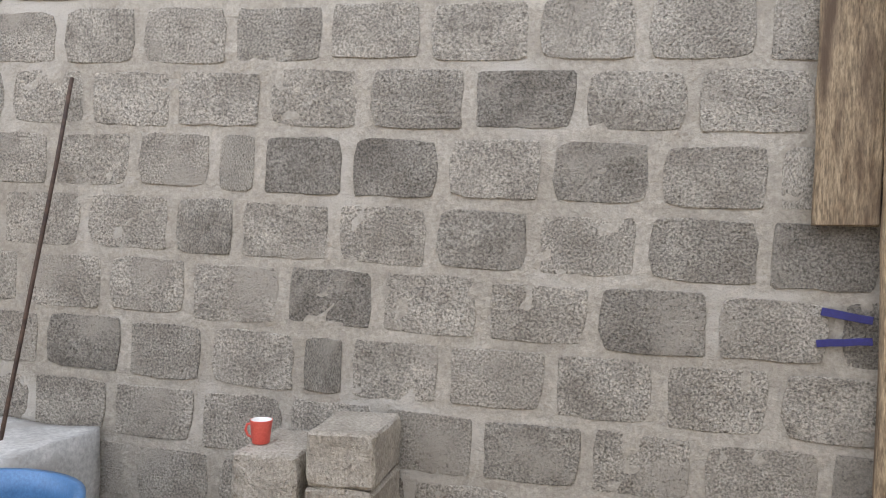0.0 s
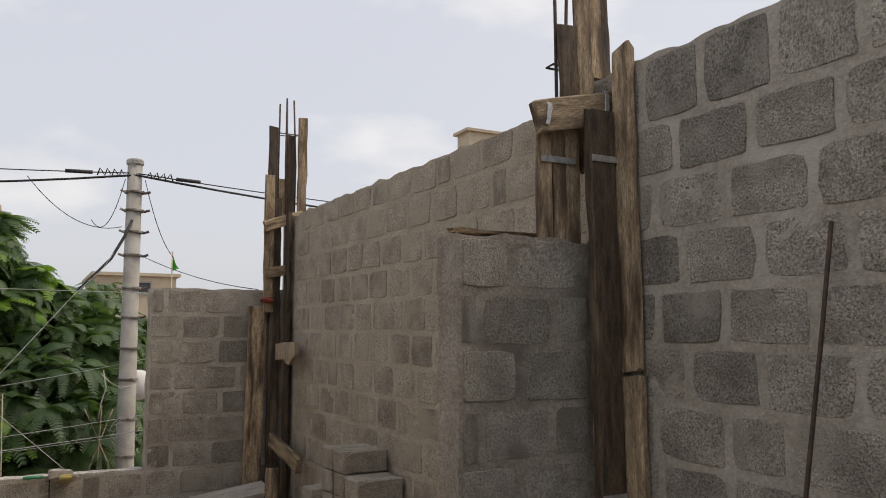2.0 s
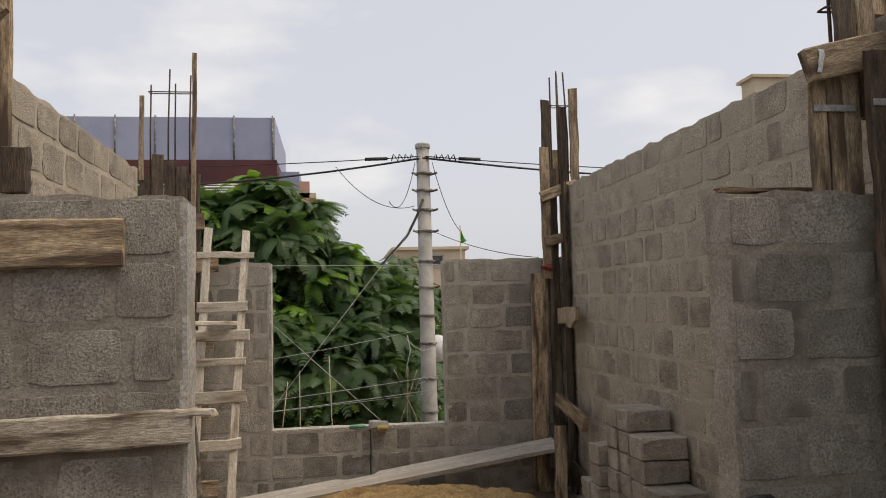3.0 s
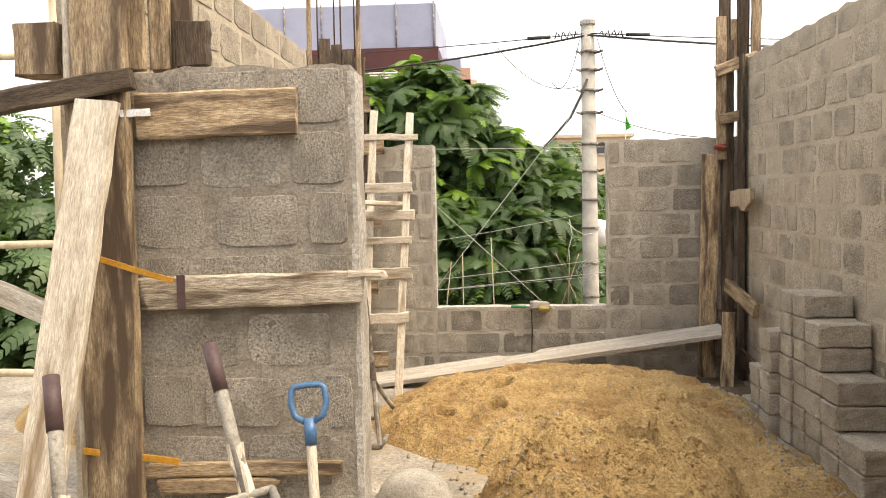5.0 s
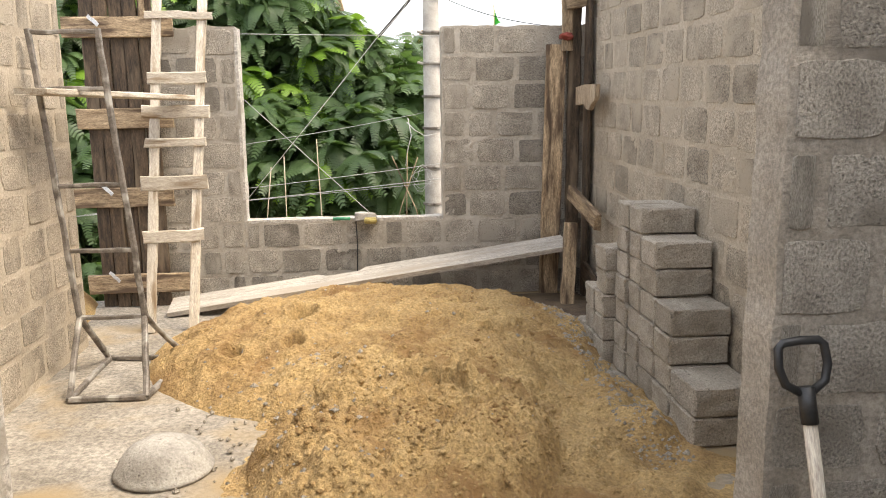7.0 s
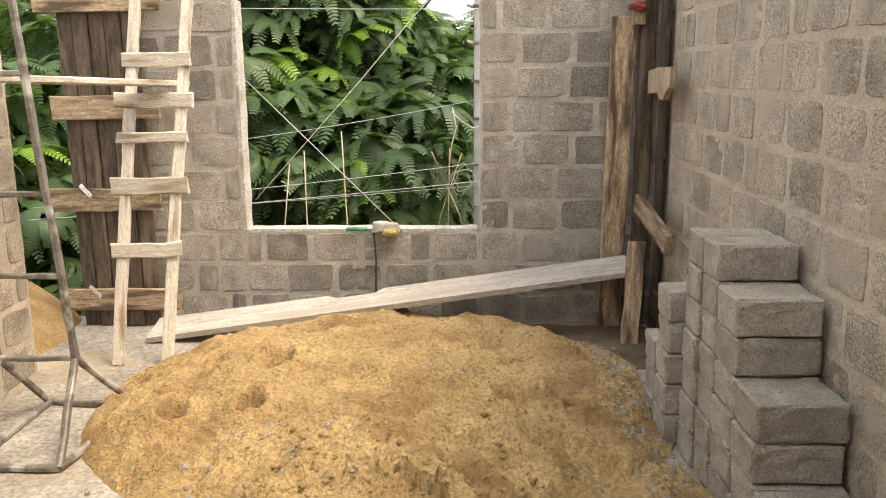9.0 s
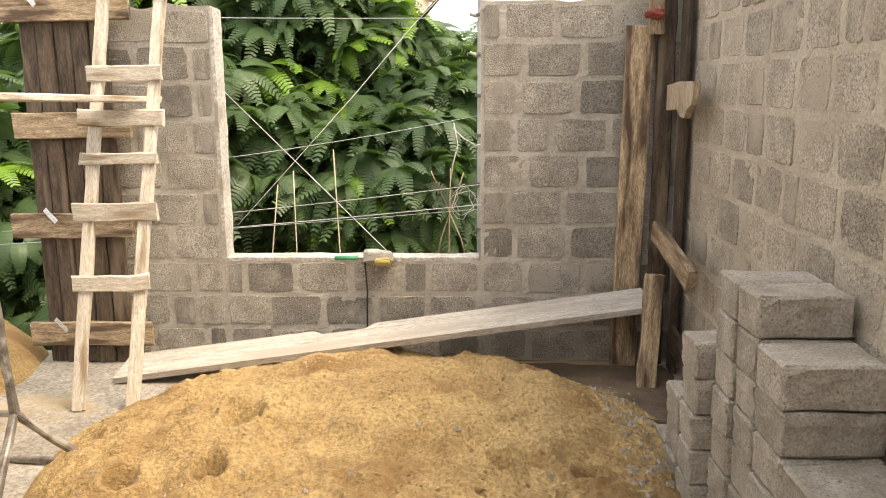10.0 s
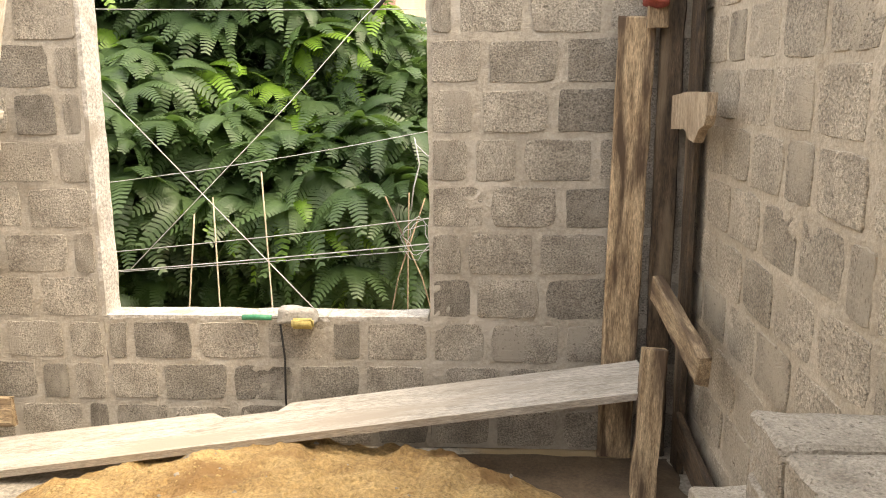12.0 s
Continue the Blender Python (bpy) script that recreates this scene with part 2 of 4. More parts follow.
# ---------------------------------------------------------------- helpers of the scene
def mesh_of(name, verts, faces, mat, smooth=False):
    me = bpy.data.meshes.new(name)
    me.from_pydata([tuple(v) for v in verts], [], faces)
    me.materials.append(mat)
    if smooth:
        me.polygons.foreach_set("use_smooth", [True] * len(me.polygons))
    me.update()
    return me


def finish(bm, name, mat, smooth=False):
    bmesh.ops.recalc_face_normals(bm, faces=bm.faces)
    me = bpy.data.meshes.new(name)
    bm.to_mesh(me)
    bm.free()
    me.materials.append(mat)
    if smooth:
        me.polygons.foreach_set("use_smooth", [True] * len(me.polygons))
    return me


def part(name, bm, mat=None, parent=None, label="", smooth=False):
    ob = new(name, finish(bm, name, mat, smooth) if isinstance(bm, bmesh.types.BMesh) else bm)
    ob.parent = parent
    return tagged(ob, label)


def thing(name, at, label, category, group="", kind=""):
    ob = new(name)
    ob.location = at
    return tagged(ob, label, category, group, kind)


def add_box(bm, lo, hi, bevel=0.0):
    vs = [bm.verts.new((x, y, z)) for x in (lo[0], hi[0]) for y in (lo[1], hi[1]) for z in (lo[2], hi[2])]
    fs = [bm.faces.new([vs[i] for i in f]) for f in ((0, 1, 3, 2), (4, 6, 7, 5), (0, 4, 5, 1), (2, 3, 7, 6), (0, 2, 6, 4), (1, 5, 7, 3))]
    if bevel:
        bmesh.ops.bevel(bm, geom=list({e for f in fs for e in f.edges}), offset=bevel, segments=2, affect="EDGES")
    return bm


def board_bm(length, width, thick, seed=0, ragged=0.012, wear=0.003):
    """A sawn board along z from 0 to length, width in x, thickness in y; chipped ends, uneven edges."""
    rng, bm, rings = random.Random(seed), bmesh.new(), []
    n, c = max(4, int(length / 0.12)), min(0.006, thick * 0.2)
    w, t = width / 2, thick / 2
    prof = [(-w + c, -t), (w - c, -t), (w, -t + c), (w, t - c), (w - c, t), (-w + c, t), (-w, t - c), (-w, -t + c)]
    sway = [rng.uniform(-1, 1) * wear for _ in range(n + 1)]
    for i in range(n + 1):
        z = length * i / n
        ring = []
        for x, y in prof:
            e = rng.uniform(-ragged, ragged) * 0.6 if i in (0, n) else 0
            ring.append(bm.verts.new((x + sway[i] + rng.uniform(-1, 1) * wear * (x != 0), y + rng.uniform(-0.3, 0.3) * wear, z + e)))
        rings.append(ring)
    for a, b in zip(rings, rings[1:]):
        for k in range(8):
            bm.faces.new((a[k], a[(k + 1) % 8], b[(k + 1) % 8], b[k]))
    bm.faces.new(rings[0][::-1])
    bm.faces.new(rings[-1])
    return bm


def along(p0, p1, face):
    """The pose of a thing built along z: from p0 to p1, its y side towards face."""
    p0, p1, f = Vector(p0), Vector(p1), Vector(face)
    z = (p1 - p0).normalized()
    x = f.cross(z).normalized() * -1
    y = z.cross(x)
    return Matrix((x, y, z)).transposed().to_4x4(), p0, (p1 - p0).length


SEED = [0]


def board(name, p0, p1, width, thick, mat, face=(0, -1, 0), parent=None, label="", ragged=0.012, wear=0.003):
    rot, at, length = along(p0, p1, face)
    SEED[0] += 1
    ob = part(name, board_bm(length, width, thick, SEED[0], ragged, wear), mat, parent, label)
    m = Matrix.Translation(at) @ rot
    ob.matrix_basis = (Matrix.Translation(parent.location).inverted() @ m) if parent else m
    return ob


def tube_bm(points, radius, sides=8, bm=None, end=None):
    """A round bar through the points; end: the radius at its last point."""
    bm = bm or bmesh.new()
    pts, rings = [Vector(p) for p in points], []
    for i, p in enumerate(pts):
        d = (pts[min(i + 1, len(pts) - 1)] - pts[max(i - 1, 0)]).normalized()
        a = d.orthogonal().normalized() if i == 0 else (a - d * a.dot(d)).normalized()
        b = d.cross(a)
        r = radius if end is None else radius + (end - radius) * i / (len(pts) - 1)
        rings.append([bm.verts.new(p + (a * math.cos(k * 2 * math.pi / sides) + b * math.sin(k * 2 * math.pi / sides)) * r) for k in range(sides)])
    for q, s in zip(rings, rings[1:]):
        for k in range(sides):
            bm.faces.new((q[k], q[(k + 1) % sides], s[(k + 1) % sides], s[k]))
    bm.faces.new(rings[0][::-1])
    bm.faces.new(rings[-1])
    return bm


def tube(name, points, radius, mat, parent=None, label="", sides=8, end=None):
    at = parent.location if parent else Vector((0, 0, 0))
    return part(name, tube_bm([Vector(p) - at for p in points], radius, sides, None, end), mat, parent, label, True)


def sag(a, b, drop, n=14):
    a, b = Vector(a), Vector(b)
    return [a.lerp(b, i / n) - Vector((0, 0, drop * 4 * (i / n) * (1 - i / n))) for i in range(n + 1)]


def lathe_bm(profile, sides=28):
    bm, rings = bmesh.new(), []
    for r, z in profile:
        rings.append([bm.verts.new((r * math.cos(k * 2 * math.pi / sides), r * math.sin(k * 2 * math.pi / sides), z)) for k in range(sides)])
    for q, s in zip(rings, rings[1:]):
        for k in range(sides):
            bm.faces.new((q[k], q[(k + 1) % sides], s[(k + 1) % sides], s[k]))
    bm.faces.new(rings[0][::-1])
    bm.faces.new(rings[-1])
    return bm


# ---------------------------------------------------------------- ground and floor
bm = bmesh.new()
add_box(bm, (-400, -400, -3.6), (400, 400, -3.4))
tagged(part("ground", bm, EARTH), "bare earth street below the building", "ground", kind="structure")

bm = bmesh.new()
NX, NY = 150, 150
X0, X1, Y0, Y1 = -9.0, 0.15, -11.0, 0.15
grid = [[bm.verts.new((X0 + (X1 - X0) * i / NX, Y0 + (Y1 - Y0) * j / NY, 0.008 * noise.noise(Vector((i * 0.3, j * 0.3, 0))) - 0.004)) for j in range(NY + 1)] for i in range(NX + 1)]
for i in range(NX):
    for j in range(NY):
        bm.faces.new((grid[i][j], grid[i + 1][j], grid[i + 1][j + 1], grid[i][j + 1]))
add_box(bm, (X0, Y0, -0.25), (X1, Y1, -0.03))
tagged(part("floor", bm, SLAB, None, "", True), "dusty concrete floor slab with sand spilt over it", "floor", kind="structure")

# damp soil in the corner behind the sand
bm = bmesh.new()
add_n = 40
soil = [[bm.verts.new((-2.6 + 2.56 * i / add_n, -1.75 + 1.7 * j / add_n, 0.012 + 0.014 * noise.noise(Vector((i * 0.35, j * 0.35, 7))) - 0.02 * (i in (0, add_n) or j in (0, add_n)))) for j in range(add_n + 1)] for i in range(add_n + 1)]
for i in range(add_n):
    for j in range(add_n):
        bm.faces.new((soil[i][j], soil[i + 1][j], soil[i + 1][j + 1], soil[i][j + 1]))
tagged(part("damp_soil", bm, SOIL, None, "", True), "damp brown soil spread in the corner by the wall", "soil", kind="stuff")


# ---------------------------------------------------------------- block walls (the blocks themselves come last)
WALLS = []


def block_wall(name, origin, along_u, out, solids, lines, label, thick=0.15, offset=0.0, fall=0.0, wash=""):
    """A wall in a frame with u along it, v up and w out of its seen face. solids: rectangles u0, u1, v0, v1; lines: heights of the bed joints."""
    u, w = Vector(along_u), Vector(out)
    m = Matrix((u, Vector((0, 0, 1)), w)).transposed().to_4x4()
    m.translation = Vector(origin)
    rng, bm = random.Random(name), bmesh.new()
    for u0, u1, v0, v1 in solids:
        nu, nv = max(2, int((u1 - u0) / 0.03)), max(2, int((v1 - v0) / 0.03))
        g = []
        for i in range(nu + 1):
            col = []
            for j in range(nv + 1):
                a, b = u0 + (u1 - u0) * i / nu, v0 + (v1 - v0) * j / nv
                edge = i in (0, nu) or j in (0, nv)
                dz = 0.022 * noise.noise(Vector((a * 6, 3, len(name)))) + 0.006 * noise.noise(Vector((a * 21, 5, 1))) if j == nv else 0
                dx = 0.009 * noise.noise(Vector((b * 8, i, len(name)))) if i in (0, nu) and 0 < j < nv else 0
                col.append(bm.verts.new((a + dx, b + dz, -0.006 + (0 if edge else 0.004 * noise.noise(Vector((a * 7, b * 7, len(name)))) + 0.0055 * noise.noise(Vector((a * 19, b * 24, len(name))))))))
            g.append(col)
        for i in range(nu):
            for j in range(nv):
                bm.faces.new((g[i][j], g[i + 1][j], g[i + 1][j + 1], g[i][j + 1]))
        rim = [g[i][0] for i in range(nu + 1)] + [g[nu][j] for j in range(1, nv + 1)] + [g[i][nv] for i in range(nu - 1, -1, -1)] + [g[0][j] for j in range(nv - 1, 0, -1)]
        mids = [bm.verts.new((v.co.x + rng.uniform(-0.002, 0.002), v.co.y + rng.uniform(-0.003, 0.002), -thick * 0.5)) for v in rim]
        backs = [bm.verts.new((v.co.x, v.co.y, -thick)) for v in rim]
        for k in range(len(rim)):
            q = (k + 1) % len(rim)
            bm.faces.new((rim[q], rim[k], mids[k], mids[q]))
            bm.faces.new((mids[q], mids[k], backs[k], backs[q]))
        bm.faces.new(backs)
    for v in bm.verts:
        v.co.y -= fall * v.co.x
    wall = part(name, bm, {"": MORTAR, "tan": MORTAR_TAN, "damp": MORTAR_DAMP}[wash])
    wall.matrix_basis = m
    tagged(wall, label, "wall", kind="structure")
    WALLS.append((wall, solids, lines, offset, fall, wash))
    return wall


def courses(first, pitch, count):
    return [first + pitch * k for k in range(count + 1)]


R_LINES = [0.0] + courses(0.074, 0.215, 12) + [2.84]
# u runs so that u x up = out
block_wall("wall_east_far", (0, 0.15, 0), (0, -1, 0), (-1, 0, 0), [(0.0, 4.55, 0, 2.835)], R_LINES, "rough grey concrete block wall with smeared mortar joints", offset=0.11, fall=0.02, wash="tan")
block_wall("wall_east_near", (0, -4.40, -0.123), (0, -1, 0), (-1, 0, 0), [(0.0, 5.2, 0, 2.935)], R_LINES[:-1] + [2.935], "unplastered grey block wall with uneven pale mortar", offset=0.2, fall=0.022)
F_LINES = courses(0, 0.2117, 3) + [0.635 + 0.2165 * k for k in range(1, 8)]
block_wall("wall_north", (-3.75, 0, 0), (1, 0, 0), (0, -1, 0), [(0.0, 0.985, 0, 2.155), (0.985, 2.57, 0, 0.64), (2.57, 3.745, 0, 2.155)], F_LINES, "grey block wall with a square open window gap", offset=0.17)
D_LINES = [2.085 - 0.215 * k for k in range(10, -1, -1)]
D_LINES[0] = -0.05
block_wall("wall_door_east", (-0.73, -4.52, 0), (1, 0, 0), (0, -1, 0), [(0.0, 0.62, -0.06, 2.085)], D_LINES, "short block pier beside the doorway, unplastered", offset=0.11, thick=0.16, wash="damp")
block_wall("wall_door_west", (-3.49, -4.52, 0), (1, 0, 0), (0, -1, 0), [(0.0, 0.80, -0.06, 2.085)], D_LINES, "damp-stained block pier beside the doorway", offset=0.24, thick=0.16, wash="damp")
block_wall("wall_west", (-3.64, -4.42, -0.04), (0, 1, 0), (1, 0, 0), [(0.0, 3.3, 0, 2.84)], R_LINES, "pale dusty concrete block wall, open at its end", offset=0.05, wash="tan")


def skim(wall_name, lo, hi, label):
    """A thin uneven coat of pale plaster on a wall's end, painted as lit, in the wall's own frame."""
    bm = bmesh.new()
    add_box(bm, lo, hi)
    bmesh.ops.subdivide_edges(bm, edges=[e for e in bm.edges if e.calc_length() > 0.5], cuts=24, use_grid_fill=True)
    for v in bm.verts:
        v.co += Vector((0.006 * noise.noise(v.co * 9), 0.006 * noise.noise(v.co * 9 + Vector((4, 0, 0))), 0.006 * noise.noise(v.co * 11)))
    part("plaster_skim", bm, PLASTER_LIT, bpy.data.objects[wall_name], label)


skim("wall_north", (0.978, 0.645, -0.155), (1.0, 2.14, -0.004), "pale plaster on the window gap's jamb, painted as lit")
skim("wall_north", (1.0, 0.63, -0.155), (2.56, 0.652, -0.006), "pale plaster on the sill, painted as lit")
skim("wall_door_west", (0.79, 0.0, -0.165), (0.815, 2.06, -0.006), "pale plaster on the pier's end, painted as lit")
# unseen plain walls added behind the walker: they close the place and block sky light
block_wall("wall_south", (0.15, -9.5, 0), (-1, 0, 0), (0, 1, 0), [(0.0, 4.8, 0, 2.87)], [0.0] + courses(0.074, 0.215, 13), "unseen plain concrete block wall added behind, shading the near part", offset=0.1)
block_wall("wall_west_near", (-4.5, -9.4, 0), (0, 1, 0), (1, 0, 0), [(0.0, 3.5, 0, 2.87)], [0.0] + courses(0.074, 0.215, 13), "unseen plain concrete block wall added to close and shade the yard", offset=0.15)


# ---------------------------------------------------------------- sand
def heap(name, x0, x1, y0, y1, shape, mat, label, n=150):
    bm, g = bmesh.new(), []
    for i in range(n + 1):
        row = []
        for j in range(n + 1):
            x, y = x0 + (x1 - x0) * i / n, y0 + (y1 - y0) * j / n
            row.append(bm.verts.new((x, y, shape(x, y))))
        g.append(row)
    for i in range(n):
        for j in range(n):
            if max(v.co.z for v in (g[i][j], g[i + 1][j], g[i + 1][j + 1], g[i][j + 1])) > -0.02:
                bm.faces.new((g[i][j], g[i + 1][j], g[i + 1][j + 1], g[i][j + 1]))
    bmesh.ops.delete(bm, geom=[v for v in bm.verts if not v.link_faces], context="VERTS")
    return tagged(part(name, bm, mat, None, "", True), label, "sand", kind="stuff")


def bump2(x, y, cx, cy, rx, ry, p=1.0):
    return max(0.0, 1 - ((x - cx) / rx) ** 2 - ((y - cy) / ry) ** 2) ** p


HOLES = ((-2.56, -1.97, 0.055), (-2.21, -1.98, 0.055), (-2.18, -1.62, 0.075), (-1.10, -1.98, 0.050), (-0.77, -1.93, 0.050))


def sand_shape(x, y):
    v = Vector((x, y, 0))
    main = 0.318 * bump2(x, y, -1.68, -1.34, 1.5, 1.35, 0.8)
    front = 0.27 * bump2(x, y, -1.62, -3.05, 0.68, 0.85, 0.75)
    spread = 0.06 * bump2(x, y, -1.25, -3.4, 1.2, 1.9, 0.5) + 0.035 * bump2(x, y, -0.95, -2.6, 0.75, 1.4, 0.6) + 0.025 * bump2(x, y, -2.35, -1.8, 0.75, 1.0, 0.8)
    spread *= 1 + 0.9 * noise.noise(v * 3.1) + 0.5 * noise.noise(v * 8)
    z = (main ** 3 + front ** 3) ** (1 / 3) + spread
    z = min(z, 0.255 + 0.01 * noise.noise(v * 4)) if front > 0.22 else z
    lump = 0.055 * noise.noise(v * 2.3 + Vector((3, 1, 0))) + 0.035 * noise.noise(v * 5.5) + 0.018 * noise.noise(v * 13)
    clod = 0.06 * max(0, noise.noise(v * 11)) * min(1, front * 7) + (0.008 + 0.05 * min(1, front * 7)) * max(0, noise.noise(v * 23 + Vector((9, 2, 0)))) + 0.03 * abs(noise.noise(v * 5 + Vector((4, 4, 0)))) + 0.006 * noise.noise(v * 40)
    ridge = 0.045 * (0.4 - abs(noise.noise(v * 3.7 + Vector((1, 7, 0))))) + 0.03 * (0.35 - abs(noise.noise(v * 8.5))) + 0.016 * (0.3 - abs(noise.noise(v * 19))) + 0.007 * noise.noise(v * 31)
    z += (lump + clod + ridge) * min(1, z * 9)
    tread = max(0.0, 1 - ((x + 0.86) / 0.09) ** 2) * (-2.9 < y < -1.75)
    z += tread * (0.007 * math.sin(y * 130 + 3 * abs(x + 0.86) * 30) - 0.012)
    for hx, hy, r in HOLES:
        d = ((x - hx) / r) ** 2 + ((y - hy) / r) ** 2
        z -= 0.15 * math.exp(-d * d) - 0.018 * math.exp(-(d - 2) ** 2)
    return z - 0.03


heap("sand_heap", -3.5, -0.02, -5.3, -0.2, sand_shape, SAND, "heap of yellow building sand with footprints and holes", 460)
heap("sand_heap", -6.2, -3.85, -2.6, 1.0, lambda x, y: min(0.5, 0.55 * bump2(x, y, -5.0, -0.6, 1.15, 1.5, 0.8) + 0.03 * noise.noise(Vector((x * 4, y * 4, 2)))) - 0.03 if y < 0.12 else -0.05, SAND, "yellow sand heap outside the side opening", 90)

# gravel and crumbs round the heap
rng = random.Random(5)
verts, faces = [], []
for k in range(1300):
    a = rng.random()
    x, y = (rng.uniform(-2.7, -1.6), rng.uniform(-3.7, -1.9)) if a < 0.24 else (rng.uniform(-3.0, -0.3), rng.uniform(-3.9, -0.3)) if a < 0.36 else (rng.uniform(-0.6, -0.35), rng.uniform(-3.3, -0.5))
    z, r = max(0.006, sand_shape(x, y)), rng.choice((0.004, 0.006, 0.008, 0.012, 0.017)) * rng.uniform(0.7, 1.2)
    o, q = len(verts), [rng.uniform(0.6, 1.3) for _ in range(6)]
    verts += [(x + r * q[0], y, z), (x, y + r * q[1], z), (x - r * q[2], y, z), (x, y - r * q[3], z), (x, y, z + r * 0.8 * q[4]), (x, y, z - r * q[5])]
    faces += [(o + i, o + (i + 1) % 4, o + 4) for i in range(4)] + [(o + (i + 1) % 4, o + i, o + 5) for i in range(4)]
tagged(part("gravel", mesh_of("gravel", verts, faces, STACK)), "small stones and cement crumbs strewn on the floor", "gravel", kind="stuff")

rng = random.Random(8)
verts, faces = [], []
for k in range(7500):
    if k < 2600:
        x, y = rng.gauss(-1.55, 0.42), rng.gauss(-3.15, 0.45)
    else:
        x, y = rng.uniform(-3.0, -0.3), rng.uniform(-3.9, -0.6)
    if not (-3.4 < x < -0.45 and -4.4 < y < -0.4) or sand_shape(x, y) < 0.01:
        continue
    z, r = sand_shape(x, y), rng.choice((0.006, 0.008, 0.01, 0.014, 0.02)) * rng.uniform(0.7, 1.2) * (0.8 if k < 2600 else 0.5)
    o, q = len(verts), [rng.uniform(0.6, 1.3) for _ in range(6)]
    verts += [(x + r * q[0], y, z), (x, y + r * q[1], z), (x - r * q[2], y, z), (x, y - r * q[3], z), (x, y, z + r * 0.8 * q[4]), (x, y, z - r * q[5])]
    faces += [(o + i, o + (i + 1) % 4, o + 4) for i in range(4)] + [(o + (i + 1) % 4, o + i, o + 5) for i in range(4)]
tagged(part("sand_clods", mesh_of("sand_clods", verts, faces, SAND, True)), "loose lumps of damp yellow sand on the heap", "sand", kind="stuff")


# ---------------------------------------------------------------- formwork columns
def rebars(parent, spots, z0, z1, ring=None):
    for k, (x, y) in enumerate(spots):
        rng = random.Random(k + int(abs(x) * 100))
        top = z1 - rng.uniform(0, 0.18)
        tube("rebar", [(x, y, z0), (x + rng.uniform(-0.01, 0.01), y, (z0 + top) / 2), (x + rng.uniform(-0.02, 0.02), y + rng.uniform(-0.01, 0.01), top)], 0.008, REBAR, parent, "thin rusty reinforcing bar", 6)
    if ring:
        xs, ys = [s[0] for s in spots], [s[1] for s in spots]
        tube("tie_bar", [(min(xs) - 0.02, min(ys), ring), (max(xs) + 0.02, min(ys), ring), (max(xs) + 0.02, max(ys), ring), (min(xs) - 0.02, max(ys), ring), (min(xs) - 0.02, min(ys), ring)], 0.005, REBAR, parent, "", 6)


# between the pier and the east wall
col = thing("column_formwork", (-0.1, -4.6, 0), "tall wooden column formwork with wet dark boards and rebars", "formwork")
board("board", (-0.105, -4.605, 0), (-0.112, -4.605, 2.72), 0.125, 0.045, WOOD_DARK, parent=col, label="dark wet upright board")
board("board", (-0.025, -4.665, 0), (-0.025, -4.665, 1.65), 0.105, 0.04, WOOD, (-1, 0, 0), col, "pale knotty upright board")
board("board", (-0.025, -4.66, 1.665), (-0.025, -4.66, 2.97), 0.10, 0.04, WOOD, (-1, 0, 0), col, "pale knotty upright board", 0.05)
board("crosspiece", (-0.39, -4.555, 2.67), (0.04, -4.555, 2.77), 0.13, 0.045, WOOD, parent=col, label="nailed crosspiece spattered with cement")
for k, x in enumerate((-0.32, -0.245, -0.175)):
    board("board", (x, -4.50, 2.19), (x, -4.50, 2.66), 0.07, 0.025, WOOD, parent=col)
for k, (x, z) in enumerate(((-0.15, 3.12), (-0.055, 3.55), (0.015, 3.62), (0.075, 3.34))):
    board("board", (x, -4.47 + 0.02 * k, 2.50 if x < -0.04 else 2.93), (x - 0.01, -4.47 + 0.02 * k, z), 0.085, 0.03, WOOD_DARK if k in (0, 3) else WOOD, parent=col)
rebars(col, [(-0.20, -4.44), (-0.14, -4.45), (-0.04, -4.40)], 2.6, 3.75, 2.95)
board("stop_block", (-0.27, -4.46, 2.20), (-0.27, -4.46, 2.30), 0.06, 0.03, WOOD_PALE, parent=col)
for a, b, z in (((-0.34, -4.518), (-0.17, -4.518), 2.52), ((-0.175, -4.632), (-0.045, -4.632), 2.515), ((-0.17, -4.632), (-0.05, -4.632), 1.19)):
    bmx = bmesh.new()
    add_box(bmx, (a[0] + 0.1, a[1] + 4.6 - 0.004, z - 0.013), (b[0] + 0.1, a[1] + 4.6 + 0.001, z + 0.013))
    part("metal_strip", bmx, TIN, col, "perforated galvanised strip")
for x, z, tilt in ((-0.35, 2.68, 0.3), (-0.045, 2.77, -0.1)):
    board("metal_clip", (x, -4.582, z - 0.04), (x + 0.04 * tilt, -4.582, z + 0.05), 0.02, 0.004, TIN, parent=col, ragged=0.001)
col.location.z -= 0.11
# mortar and timber scraps along the pier's top
board("timber_strip", (-0.72, -4.46, 2.098), (-0.17, -4.47, 2.10), 0.05, 0.02, WOOD, (0, 0, 1), ragged=0.03, wear=0.008)
tagged(bpy.data.objects["timber_strip"], "thin broken timber strip lying on the pier's top", "timber")

